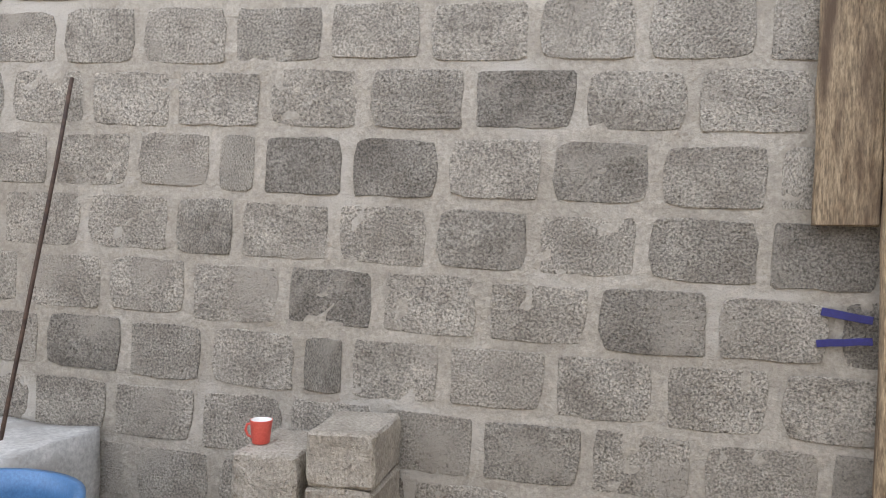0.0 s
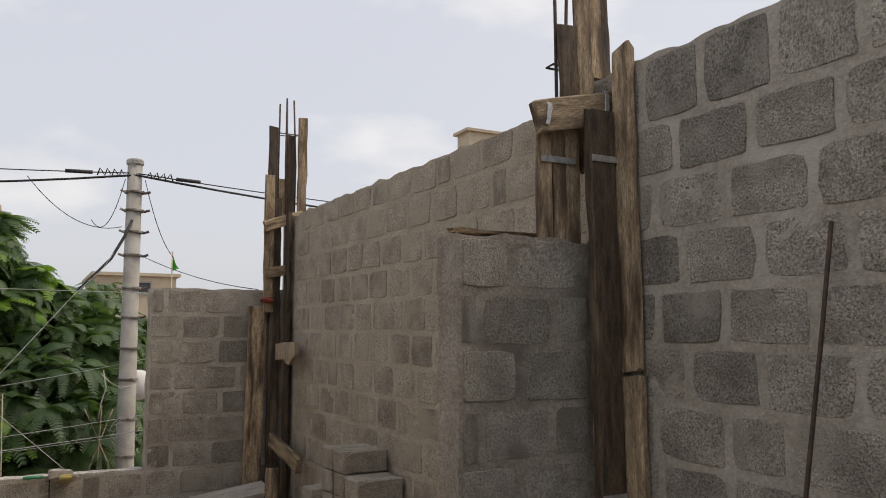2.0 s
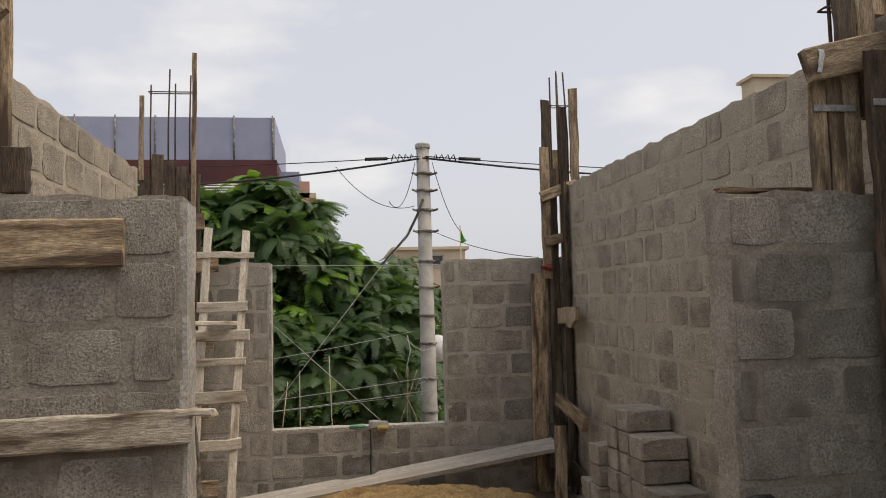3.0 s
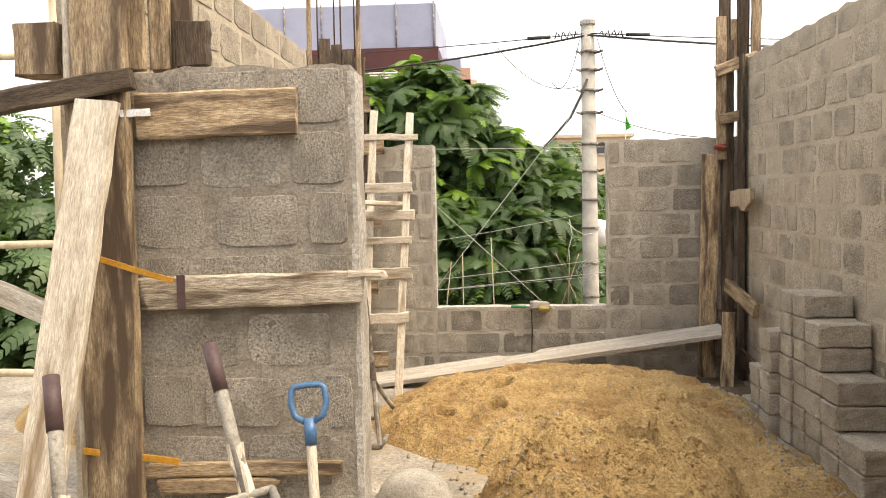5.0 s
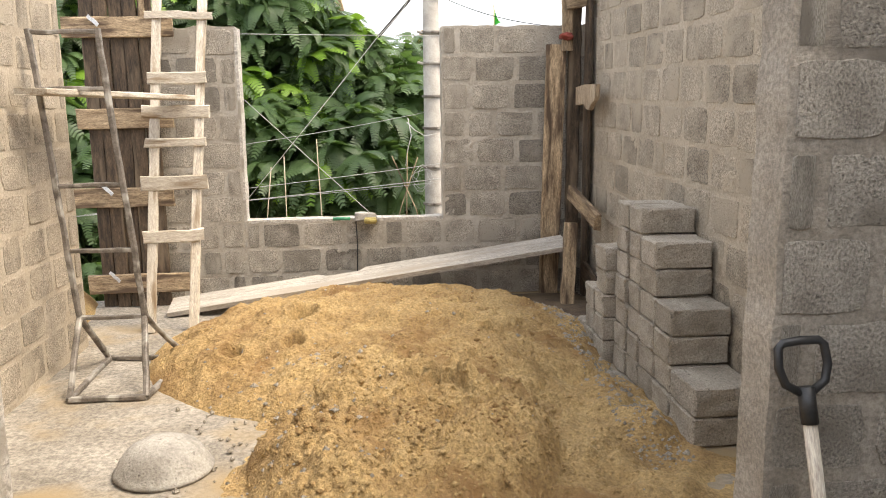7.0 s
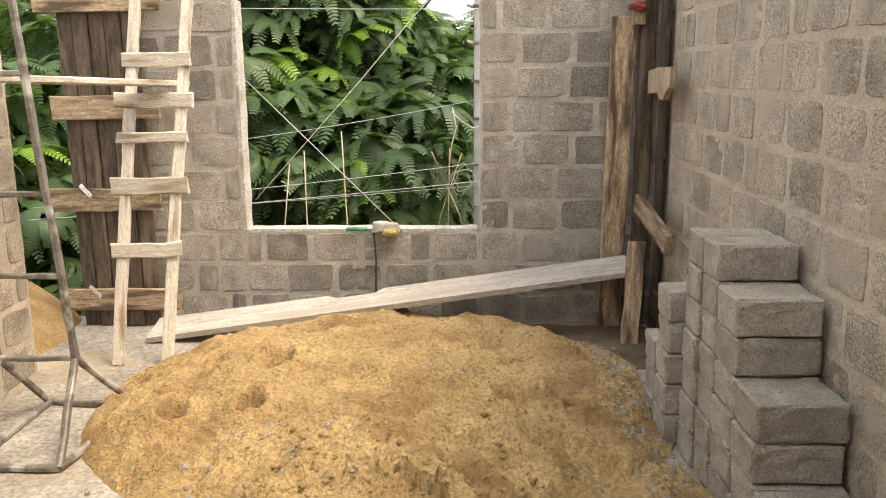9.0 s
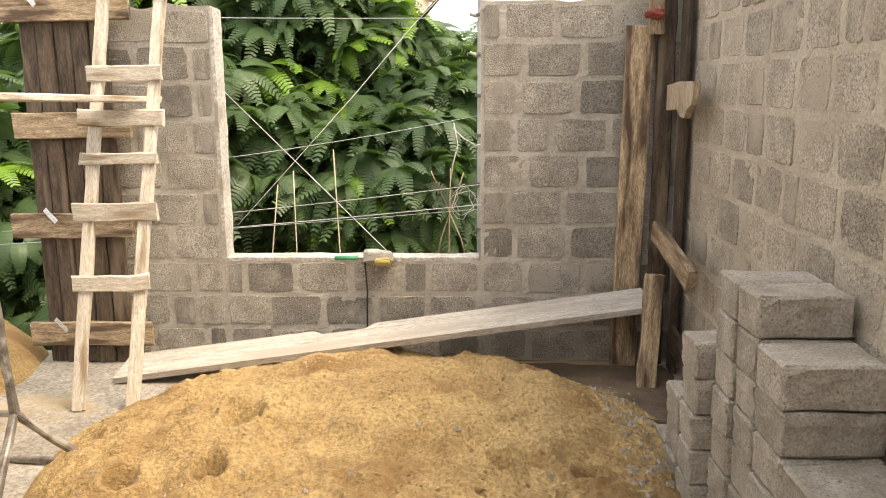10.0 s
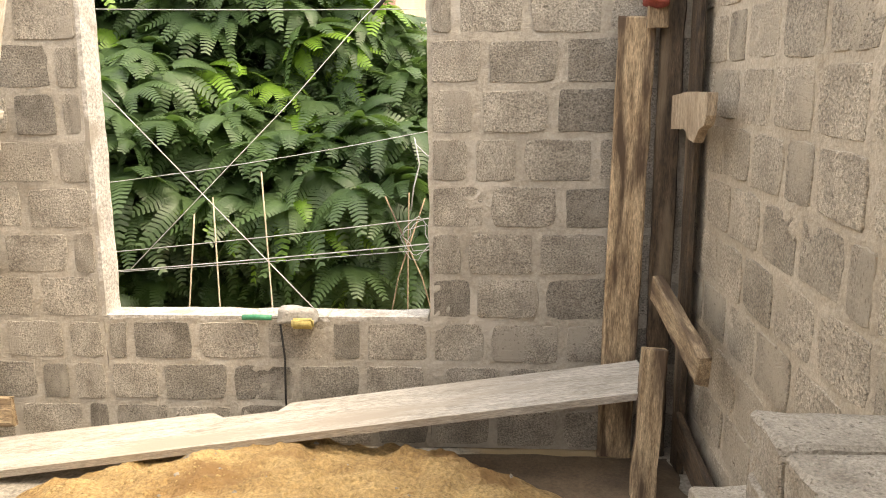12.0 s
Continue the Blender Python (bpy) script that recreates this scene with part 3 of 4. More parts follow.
# in the far corner
col = thing("column_formwork", (-0.15, -0.15, 0), "corner column formwork of stained boards with cleats", "formwork")
board("board", (-0.315, -0.05, 0), (-0.275, -0.05, 2.0), 0.155, 0.04, WOOD, parent=col, label="stained upright board")
board("board", (-0.13, -0.03, 0), (-0.12, -0.03, 3.0), 0.10, 0.04, WOOD_DARK, parent=col)
board("board", (-0.045, -0.16, 0), (-0.045, -0.16, 2.85), 0.13, 0.03, WOOD_DARK, (-1, 0, 0), col)
for x, y, z, mt in ((-0.17, -0.06, 3.66, WOOD_DARK), (-0.07, 0.02, 3.2, WOOD), (0.02, 0.03, 3.62, WOOD_DARK), (0.11, -0.06, 3.78, WOOD)):
    board("board", (x, y, 2.84), (x + 0.01, y, z), 0.085, 0.03, mt, parent=col)
board("board", (-0.20, -0.09, 1.95), (-0.195, -0.09, 3.2), 0.09, 0.03, WOOD, parent=col)
board("cleat", (-0.25, -0.13, 2.72), (0.10, -0.13, 2.84), 0.10, 0.04, WOOD, parent=col)
board("cleat", (-0.22, -0.13, 2.30), (0.0, -0.13, 2.34), 0.09, 0.04, WOOD, parent=col)
bmx = bmesh.new()
chip = [(-0.12, 1.67), (-0.40, 1.685), (-0.69, 1.68), (-0.68, 1.60), (-0.655, 1.565), (-0.58, 1.545), (-0.52, 1.495), (-0.43, 1.505), (-0.36, 1.54), (-0.12, 1.53)]
sides = [[bmx.verts.new((x + 0.15, y + 0.15, z)) for y, z in chip] for x in (-0.13, -0.095)]
bmx.faces.new(sides[0]), bmx.faces.new(sides[1][::-1])
for k in range(len(chip)):
    q = (k + 1) % len(chip)
    bmx.faces.new((sides[0][k], sides[0][q], sides[1][q], sides[1][k]))
part("cleat", bmx, WOOD_TAN, col, "short pale board end with a broken edge")
board("cleat", (-0.17, -0.17, 0.85), (-0.13, -0.83, 0.70), 0.12, 0.05, WOOD, (-1, 0, 0), col, "stubby stained board", 0.02)
board("cleat", (-0.06, -0.20, 0.22), (-0.05, -0.95, 0.10), 0.15, 0.03, WOOD_DARK, (-1, 0, 0), col)
rebars(col, [(-0.10, -0.02), (-0.03, -0.03), (0.06, 0.0), (0.0, 0.05)], 2.7, 4.0, 3.62)

# at the far end of the north wall, beside the opening
col = thing("column_formwork", (-3.62, -0.05, 0), "boarded column formwork with four nailed cleats", "formwork")
for k in range(5):
    board("board", (-3.83 + 0.105 * k, -0.06 - 0.012 * (k % 2), 0.0), (-3.83 + 0.105 * k, -0.06 - 0.012 * (k % 2), 2.95 + 0.06 * ((k * 7) % 4)), 0.10, 0.03, WOOD_DARK, parent=col, label="dark stained upright board")
for z, x0, x1 in ((0.19, -3.97, -3.20), (0.87, -4.02, -3.28), (1.47, -3.95, -3.24), (2.14, -4.0, -3.20), (2.52, -3.75, -3.32)):
    board("cleat", (x0, -0.105, z), (x1, -0.105, z + 0.005), 0.15, 0.035, WOOD, parent=col, label="nailed crosspiece")
for z in (0.24, 0.92, 2.17):
    board("metal_clip", (-3.80, -0.135, z + 0.05), (-3.72, -0.16, z - 0.02), 0.025, 0.005, TIN, parent=col, ragged=0.001)
board("batten", (-3.42, -0.09, 2.2), (-3.40, -0.09, 4.05), 0.04, 0.03, WOOD, parent=col)
board("batten", (-3.86, -0.09, 2.9), (-3.86, -0.09, 3.65), 0.04, 0.03, WOOD, parent=col)
rebars(col, [(-3.80, 0.0), (-3.66, 0.06), (-3.60, 0.06), (-3.46, 0.0)], 2.9, 3.95, 3.72)

# west of the doorway
col = thing("column_formwork", (-3.58, -4.6, 0), "tall weathered column formwork beside the doorway pier", "formwork")
board("board", (-3.575, -4.60, 0), (-3.575, -4.60, 3.4), 0.19, 0.045, WOOD, parent=col, label="wide weathered board with stains")
board("board", (-3.69, -4.56, 0), (-3.69, -4.56, 3.3), 0.10, 0.03, WOOD_PALE, (-1, 0, 0), col)
for k, x in enumerate((-3.50, -3.42, -3.35)):
    board("board", (x, -4.49 + 0.03 * k, 2.19), (x, -4.49 + 0.03 * k, 3.4), 0.075, 0.025, WOOD, parent=col)
board("crosspiece", (-3.95, -4.65, 2.055), (-3.44, -4.65, 2.135), 0.075, 0.05, WOOD_DARK, parent=col)
board("crosspiece", (-3.50, -4.62, 2.94), (-3.30, -4.62, 2.74), 0.12, 0.045, WOOD, parent=col, label="cement-spattered crosspiece")
board("block_end", (-3.80, -4.55, 2.16), (-3.80, -4.55, 2.34), 0.15, 0.13, WOOD, parent=col, label="square beam end")
board("stub", (-3.30, -4.46, 2.20), (-3.30, -4.46, 2.36), 0.12, 0.05, WOOD_DARK, parent=col)
rebars(col, [(-3.56, -4.44), (-3.44, -4.44)], 2.6, 3.8)
col.location += Vector((0.035, 0, -0.1))
board("timber_brace", (-3.72, -5.02, 0.0), (-3.52, -4.66, 1.96), 0.15, 0.035, WOOD_PALE)
tagged(bpy.data.objects["timber_brace"], "long pale board propped against the column formwork", "timber brace")


def nailed(p0, p1, width, mat, label, ragged=0.012):
    drop = Vector((0.035, 0, -0.1))
    ob = board("nailed_board", Vector(p0) + drop, Vector(p1) + drop, width, 0.03, mat, ragged=ragged)
    return tagged(ob, label, "board", "boards across the pier")


nailed((-3.48, -4.545, 2.02), (-2.91, -4.545, 2.025), 0.16, WOOD, "clean sawn board nailed across the pier")
nailed((-3.49, -4.545, 1.395), (-2.70, -4.545, 1.41), 0.115, WOOD_ROTTEN, "pale rotten board with splintered end", 0.07)
nailed((-2.75, -4.55, 1.452), (-2.62, -4.55, 1.455), 0.025, WOOD_PALE, "pale splinter of a broken board", 0.03)
nailed((-3.48, -4.545, 0.76), (-2.79, -4.545, 0.775), 0.05, WOOD, "narrow weathered batten nailed across the pier", 0.02)
nailed((-3.44, -4.55, 0.70), (-3.02, -4.55, 0.71), 0.055, WOOD, "short split batten nailed below another", 0.04)


def strap(p0, p1, width, mat, label, face=(0, -1, 0), drop=(0.035, 0, -0.1)):
    ob = board("strap", Vector(p0) + Vector(drop), Vector(p1) + Vector(drop), width, 0.004, mat, face, ragged=0.002, wear=0.001)
    return tagged(ob, label, "strap")


strap((-3.62, -4.70, 1.55), (-3.36, -4.566, 1.44), 0.02, STRAP_ORANGE, "orange-brown plastic strap tied to the board")
strap((-3.68, -4.63, 0.855), (-3.36, -4.578, 0.80), 0.024, STRAP_ORANGE, "bright orange plastic strap on the formwork")
strap((-3.335, -4.563, 1.34), (-3.335, -4.563, 1.46), 0.03, GRIP, "dark brown band round the rotten board")
strap((-3.42, -4.567, 2.03), (-3.50, -4.63, 2.02), 0.025, TIN, "galvanised strip nailed to the board", (0, -1, 0))


# ---------------------------------------------------------------- ladder, trestle, planks
lad = thing("wooden_ladder", (-3.15, -0.85, 0), "home-made ladder of pale battens leaning on the wall", "ladder")
L0, L1 = ((-3.31, -0.87, 0.0), (-3.27, -0.17, 2.45)), ((-3.02, -0.86, 0.0), (-2.95, -0.17, 2.42))
for a, b in (L0, L1):
    board("rail", a, b, 0.065, 0.04, WOOD_PALE, parent=lad, label="pale batten rail")
for z, w, ex in ((0.66, 0.085, 0.03), (1.03, 0.10, 0.05), (1.31, 0.06, 0.03), (1.53, 0.09, 0.05), (1.77, 0.085, 0.02), (2.22, 0.055, 0.05)):
    k = z / 2.45
    a, b = Vector(L0[0]).lerp(Vector(L0[1]), k), Vector(L1[0]).lerp(Vector(L1[1]), k)
    board("rung", a + Vector((-ex - 0.03, -0.035, -0.01)), b + Vector((ex + 0.03, -0.035, 0.01)), w, 0.028, WOOD_PALE, parent=lad, ragged=0.015, wear=0.005)

tre = thing("steel_trestle", (-3.2, -1.8, 0), "rusty welded steel trestle frame splashed with cement", "trestle")
TA, TB = Vector((-3.44, -1.78, 0.36)), Vector((-3.07, -1.78, 0.36))
TC, TD = Vector((-3.585, -1.72, 1.98)), Vector((-3.22, -1.72, 1.98))
board("upright", TA, TC, 0.032, 0.03, STEEL, parent=tre, ragged=0)
board("upright", TB, TD, 0.032, 0.03, STEEL, parent=tre, ragged=0)
for k in (0.0, 0.24, 0.47, 0.80, 0.99):
    board("crossbar", TA.lerp(TC, k), TB.lerp(TD, k), 0.025, 0.025, STEEL, parent=tre, ragged=0)
BASE = [(-3.38, -2.18, 0.015), (-2.98, -2.18, 0.015), (-2.92, -1.50, 0.015), (-3.40, -1.46, 0.015)]
for a, b in zip(BASE, BASE[1:] + BASE[:1]):
    board("base_bar", a, b, 0.03, 0.03, STEEL, (0, 0, 1), tre, ragged=0)
for top, foot in ((TA, BASE[0]), (TA, BASE[3]), (TB, BASE[1]), (TB, BASE[2])):
    board("leg", foot, top, 0.03, 0.03, STEEL, parent=tre, ragged=0)
tagged(board("scaffold_plank", (-3.50, -1.98, 1.64), (-3.06, -0.27, 1.615), 0.19, 0.035, WOOD_PALE, (0, 0, 1)), "pale plank bridging the trestle and the ladder", "plank")

# the long plank with a notch
bm = bmesh.new()
outline = [(-1.56, -0.15), (-0.40, -0.14), (1.56, -0.13), (1.55, 0.14), (-0.05, 0.135), (-0.10, 0.075), (-0.36, 0.075), (-0.42, 0.13), (-1.56, 0.14)]
lower, upper = [bm.verts.new((x, y, -0.018)) for x, y in outline], [bm.verts.new((x, y, 0.018)) for x, y in outline]
bm.faces.new(lower[::-1]), bm.faces.new(upper)
for k in range(len(outline)):
    q = (k + 1) % len(outline)
    bm.faces.new((lower[k], lower[q], upper[q], upper[k]))
plank = part("long_plank", bm, WOOD_PLANK)
plank.matrix_basis = Matrix.Translation((-1.76, -0.29, 0.25)) @ Matrix.Rotation(radians(-7.3), 4, "Y") @ Matrix.Rotation(radians(10), 4, "X") @ Matrix.Rotation(radians(1.5), 4, "Z")
tagged(plank, "long pale plank with a sawn notch, propped aslant", "plank")
tagged(board("short_post", (-0.255, -0.46, 0), (-0.205, -0.36, 0.63), 0.105, 0.05, WOOD), "short wooden stake propping the long plank", "post")

# loose bits on the floor
tagged(board("wood_scrap", (-0.40, -0.98, 0.03), (-0.24, -1.04, 0.03), 0.03, 0.02, WOOD_DARK, (0, 0, 1)), "small dark scrap of wood on the soil", "scrap")
tagged(board("wood_scrap", (-2.02, -3.72, 0.03), (-1.86, -3.62, 0.04), 0.015, 0.012, WOOD_DARK, (0, 0, 1)), "dark twig lying on the sand", "scrap")
bm = bmesh.new()
g = [[bm.verts.new((0.17 * i / 8, 0.09 * j / 6, 0.012 + 0.02 * noise.noise(Vector((i * 0.6, j * 0.6, 3))))) for j in range(7)] for i in range(9)]
for i in range(8):
    for j in range(6):
        bm.faces.new((g[i][j], g[i + 1][j], g[i + 1][j + 1], g[i][j + 1]))
bmesh.ops.solidify(bm, geom=list(bm.faces), thickness=0.003)
paper = part("crumpled_paper", bm, PAPER)
paper.matrix_basis = pose(-0.62, -2.93, 0.03, 0, 0, -25)
tagged(paper, "crumpled white paper scrap on the sand", "paper")

# upturned cement bowl
bowl = part("cement_bowl", lathe_bm([(0.205, 0.0), (0.212, 0.012), (0.200, 0.022), (0.185, 0.06), (0.15, 0.105), (0.095, 0.135), (0.04, 0.147), (0.008, 0.148)], 36), CEMENT, None, "", True)
bowl.matrix_basis = pose(-2.66, -3.06, 0.002, 0, 0, 20)
tagged(bowl, "upturned shallow mixing pan caked in grey cement", "pan")


# ---------------------------------------------------------------- shovels and wheelbarrow
def shovel(p_top, p_foot, handle_mat, label):
    """Leaning spade: D-shaped handle, wooden shaft, steel blade on the floor."""
    p_top, p_foot = Vector(p_top), Vector(p_foot)
    sp = thing("shovel", p_foot, label, "shovel")
    rot, _, length = along(p_foot, p_top, (0, -1, 0))
    frame_m = rot
    def put(name, bm, mat, lab="", smooth=True):
        ob = part(name, bm, mat, sp, lab, smooth)
        ob.matrix_basis = frame_m
        return ob
    put("shaft", tube_bm([(0, 0, 0.26), (0, 0, length * 0.6), (0, 0, length - 0.12)], 0.017, 12), WOOD_PALE, "round pale wooden shaft")
    loop = [(0.012, 0, length - 0.125), (0.05, 0, length - 0.10), (0.062, 0, length - 0.06), (0.058, 0, length - 0.012), (0.045, 0, length), (0, 0, length + 0.003), (-0.045, 0, length), (-0.058, 0, length - 0.012), (-0.062, 0, length - 0.06), (-0.05, 0, length - 0.10), (-0.012, 0, length - 0.125)]
    hb = tube_bm(loop, 0.011, 10)
    tube_bm([(0, 0, length - 0.20), (0, 0, length - 0.11)], 0.021, 12, hb)
    put("handle", hb, handle_mat, "D-shaped plastic handle")
    bl = bmesh.new()
    n = 8
    gr = [[bl.verts.new(((i / n - 0.5) * 0.22 * (1 if j < 6 else 0.9), 0.03 * (2 * i / n - 1) ** 2 - 0.01, 0.28 * j / 6)) for j in range(7)] for i in range(n + 1)]
    for i in range(n):
        for j in range(6):
            bl.faces.new((gr[i][j], gr[i + 1][j], gr[i + 1][j + 1], gr[i][j + 1]))
    bmesh.ops.solidify(bl, geom=list(bl.faces), thickness=0.004)
    put("blade", bl, STEEL, "worn steel blade")
    return sp


shovel((-0.69, -4.575, 0.97), (-0.62, -4.80, 0.0), PLASTIC_BLACK, "shovel with black D handle leaning on the pier")
shovel((-2.85, -4.60, 0.975), (-2.75, -4.86, 0.0), PLASTIC_BLUE, "shovel with blue D handle leaning on the pier")

wb = thing("wheelbarrow", (-3.2, -5.2, 0), "steel wheelbarrow caked with cement, standing by the pier", "wheelbarrow")
tray = bmesh.new()
rim = [(-2.845, -5.268, 0.88), (-3.40, -5.74, 0.85), (-3.08, -6.12, 0.78), (-2.60, -5.76, 0.82)]
low = [(-2.93, -5.45, 0.55), (-3.22, -5.70, 0.53), (-3.06, -5.92, 0.48), (-2.78, -5.70, 0.50)]
o = Vector(wb.location)
a = [tray.verts.new(Vector(p) - o) for p in rim]
b = [tray.verts.new(Vector(p) - o) for p in low]
for k in range(4):
    tray.faces.new((a[k], a[(k + 1) % 4], b[(k + 1) % 4], b[k]))
tray.faces.new(b)
bmesh.ops.solidify(tray, geom=list(tray.faces), thickness=0.006)
part("tray", tray, CEMENT, wb, "deep steel tray caked inside with cement")
tube("rim", rim + rim[:1], 0.011, CEMENT, wb, "rolled rim", 10)
for gx, top in ((0, (-3.035, -5.16, 1.235)), (1, (-3.345, -5.39, 1.20))):
    foot = (-2.89, -5.31, 0.85) if gx == 0 else (-3.225, -5.57, 0.80)
    t0, t1 = Vector(foot), Vector(top)
    tube("handle_tube", [t0, t0.lerp(t1, 0.5), t0.lerp(t1, 0.8)], 0.017, CEMENT, wb, "handle tube spattered with cement", 12)
    tube("grip", [t0.lerp(t1, 0.7), t1], 0.02, GRIP, wb, "brown rubber grip", 12)
    board("wooden_sleeve", t0.lerp(t1, -0.02), t0.lerp(t1, 0.36), 0.036, 0.03, WOOD_PALE, parent=wb)
for x, y in ((-2.93, -5.45), (-3.22, -5.70)):
    tube("leg", [(x, y, 0.55), (x + 0.02, y + 0.03, 0.0)], 0.014, STEEL, wb)
wheel = part("wheel", lathe_bm([(0.10, -0.03), (0.155, -0.04), (0.175, -0.015), (0.175, 0.015), (0.155, 0.04), (0.10, 0.03)], 28), PLASTIC_BLACK, wb, "black rubber wheel", True)
wheel.matrix_basis = Matrix.Translation(Vector((-2.78, -6.02, 0.175)) - o) @ Matrix.Rotation(radians(90), 4, "Y")
tube("fork", [(-2.95, -5.8, 0.5), (-2.85, -6.02, 0.175), (-2.71, -6.02, 0.175), (-2.82, -5.72, 0.5)], 0.013, STEEL, wb)

wb.location += Vector((0.07, -0.04, -0.01))


# ---------------------------------------------------------------- loose concrete blocks
def block_mesh(seed, lx=0.30, ly=0.20, lz=0.14):
    rng, bm = random.Random(seed), bmesh.new()
    add_box(bm, (-lx / 2, -ly / 2, 0), (lx / 2, ly / 2, lz))
    bmesh.ops.subdivide_edges(bm, edges=list(bm.edges), cuts=3, use_grid_fill=True)
    sharp = [e for e in bm.edges if len(e.link_faces) == 2 and e.calc_face_angle() > 1]
    bmesh.ops.bevel(bm, geom=sharp, offset=0.009, segments=1, affect="EDGES")
    for v in bm.verts:
        v.co += Vector([rng.uniform(-0.0038, 0.0038) for _ in range(3)])
    return finish(bm, "concrete_block", STACK)


BLOCK_MESHES = [block_mesh(k) for k in range(5)]
rng = random.Random(11)


def loose_block(x, y, z, turn=0.0, scale=(1, 1, 1), label="loose grey concrete block in the stack by the wall", group="stacked concrete blocks"):
    ob = new("concrete_block", BLOCK_MESHES[rng.randrange(5)])
    ob.matrix_basis = pose(x, y, z, 0, 0, turn) @ Matrix.Diagonal((*scale, 1))
    return tagged(ob, label, "concrete block", group)


# rows along the east wall: front edge, depth, blocks high, shift away from the wall
for front, depth, high, shift in ((-3.10, 0.31, 2, 0.0), (-2.79, 0.24, 4, 0.0), (-2.55, 0.24, 6, 0.0), (-2.31, 0.20, 7, 0.0), (-2.10, 0.20, 7, 0.01), (-1.89, 0.20, 5, 0.07), (-1.68, 0.2, 3, 0.07), (-1.47, 0.2, 1, 0.06)):
    for k in range(high):
        loose_block(-0.165 - shift + rng.uniform(-0.008, 0.008), front + depth / 2, k * 0.1425, rng.uniform(-1.2, 1.2), (1, (depth - 0.014) / 0.2, 0.985))

for k in range(6):
    loose_block(-0.19 + rng.uniform(-0.01, 0.01), -6.465, k * 0.146, rng.uniform(-2, 2), (1, 1, 1.04), "grey concrete block in a small stack carrying a mug", "blocks under the mug")
for k in range(6):
    loose_block(-0.17 + rng.uniform(-0.01, 0.01), -6.685, k * 0.159, rng.uniform(-3, 3), (1, 1, 1.13), "grey concrete block in a small stack by the wall", "blocks under the mug")

# mug
mug = thing("mug", (-0.22, -6.40, 0.876), "coral pink plastic mug with a white inside", "mug")
part("cup", lathe_bm([(0.030, 0.0), (0.033, 0.004), (0.042, 0.085), (0.043, 0.088), (0.0405, 0.088), (0.039, 0.083), (0.030, 0.008), (0.004, 0.007)], 28), PLASTIC_CORAL, mug, "", True)
part("lining", lathe_bm([(0.0296, 0.009), (0.0385, 0.0845), (0.0395, 0.0885), (0.0375, 0.0885), (0.028, 0.012), (0.003, 0.0115)], 28), PLASTIC_WHITE, mug, "white inside", True)
part("handle", tube_bm([(0, 0.036, 0.07), (0, 0.058, 0.066), (0, 0.064, 0.045), (0, 0.054, 0.024), (0, 0.034, 0.018)], 0.005, 8), PLASTIC_CORAL, mug, "", True)

mug.scale = (0.8, 0.8, 0.8)

# water tub and plastered ledge
bm = bmesh.new()
add_box(bm, (-0.42, -5.70, 0.0), (-0.02, -4.95, 0.82))
bmesh.ops.subdivide_edges(bm, edges=list(bm.edges), cuts=9, use_grid_fill=True)
for v in bm.verts:
    v.co += Vector((0.012 * noise.noise(v.co * 6), 0.012 * noise.noise(v.co * 6 + Vector((5, 0, 0))), 0.015 * noise.noise(v.co * 5) * (v.co.z > 0.1)))
tagged(part("plastered_ledge", bm, material("whitish_plaster", (0.36, 0.35, 0.33), (0.54, 0.53, 0.50), 5, rough=0.9, bump=0.4, fine=60, coat=((0.36, 0.34, 0.31), 0.2, 6)), None, "", True), "low ledge roughly plastered in whitish cement", "ledge")
tub = thing("plastic_drum", (-0.86, -5.92, 0), "blue plastic water drum with a rounded rim", "drum")
part("body", lathe_bm([(0.24, 0.0), (0.27, 0.03), (0.285, 0.3), (0.292, 0.32), (0.285, 0.34), (0.29, 0.6), (0.298, 0.62), (0.29, 0.64), (0.28, 0.78), (0.295, 0.82), (0.295, 0.845), (0.27, 0.845), (0.26, 0.79), (0.25, 0.1), (0.01, 0.09)], 40), PLASTIC_BLUE, tub, "", True)
part("water", lathe_bm([(0.256, 0.74), (0.2, 0.745), (0.01, 0.745)], 40), WATER, tub, "still grey water", True)

# leaning rod, near column and its straps
tagged(tube("steel_rod", [(-0.02, -5.55, 2.03), (-0.07, -5.535, 1.72), (-0.21, -5.53, 1.12), (-0.45, -5.50, 0.0)], 0.007, REBAR), "thin rusty steel rod leaning on the block wall", "rod")
col = thing("column_formwork", (-0.1, -8.15, 0), "weathered column formwork against the block wall", "formwork")
board("board", (-0.03, -8.035, 1.77), (-0.03, -8.035, 3.1), 0.17, 0.03, WOOD, (-1, 0, 0), col, "grey weathered board nailed to the wall")
board("board", (-0.075, -8.16, 0), (-0.075, -8.16, 3.2), 0.09, 0.05, WOOD, (-1, 0, 0), col)
board("board", (-0.10, -8.27, 0), (-0.10, -8.27, 3.2), 0.12, 0.05, WOOD_DARK, (-1, 0, 0), col)
col.location.z -= 0.2
strap((-0.006, -7.985, 1.525), (-0.03, -8.11, 1.505), 0.022, STRAP_BLUE, "dark blue plastic strap end nailed to the post", (-1, 0, 0), (0, 0, -0.195))
strap((-0.006, -7.975, 1.435), (-0.03, -8.11, 1.45), 0.02, STRAP_BLUE, "dark blue plastic strap end hanging below another", (-1, 0, 0), (0, 0, -0.195))

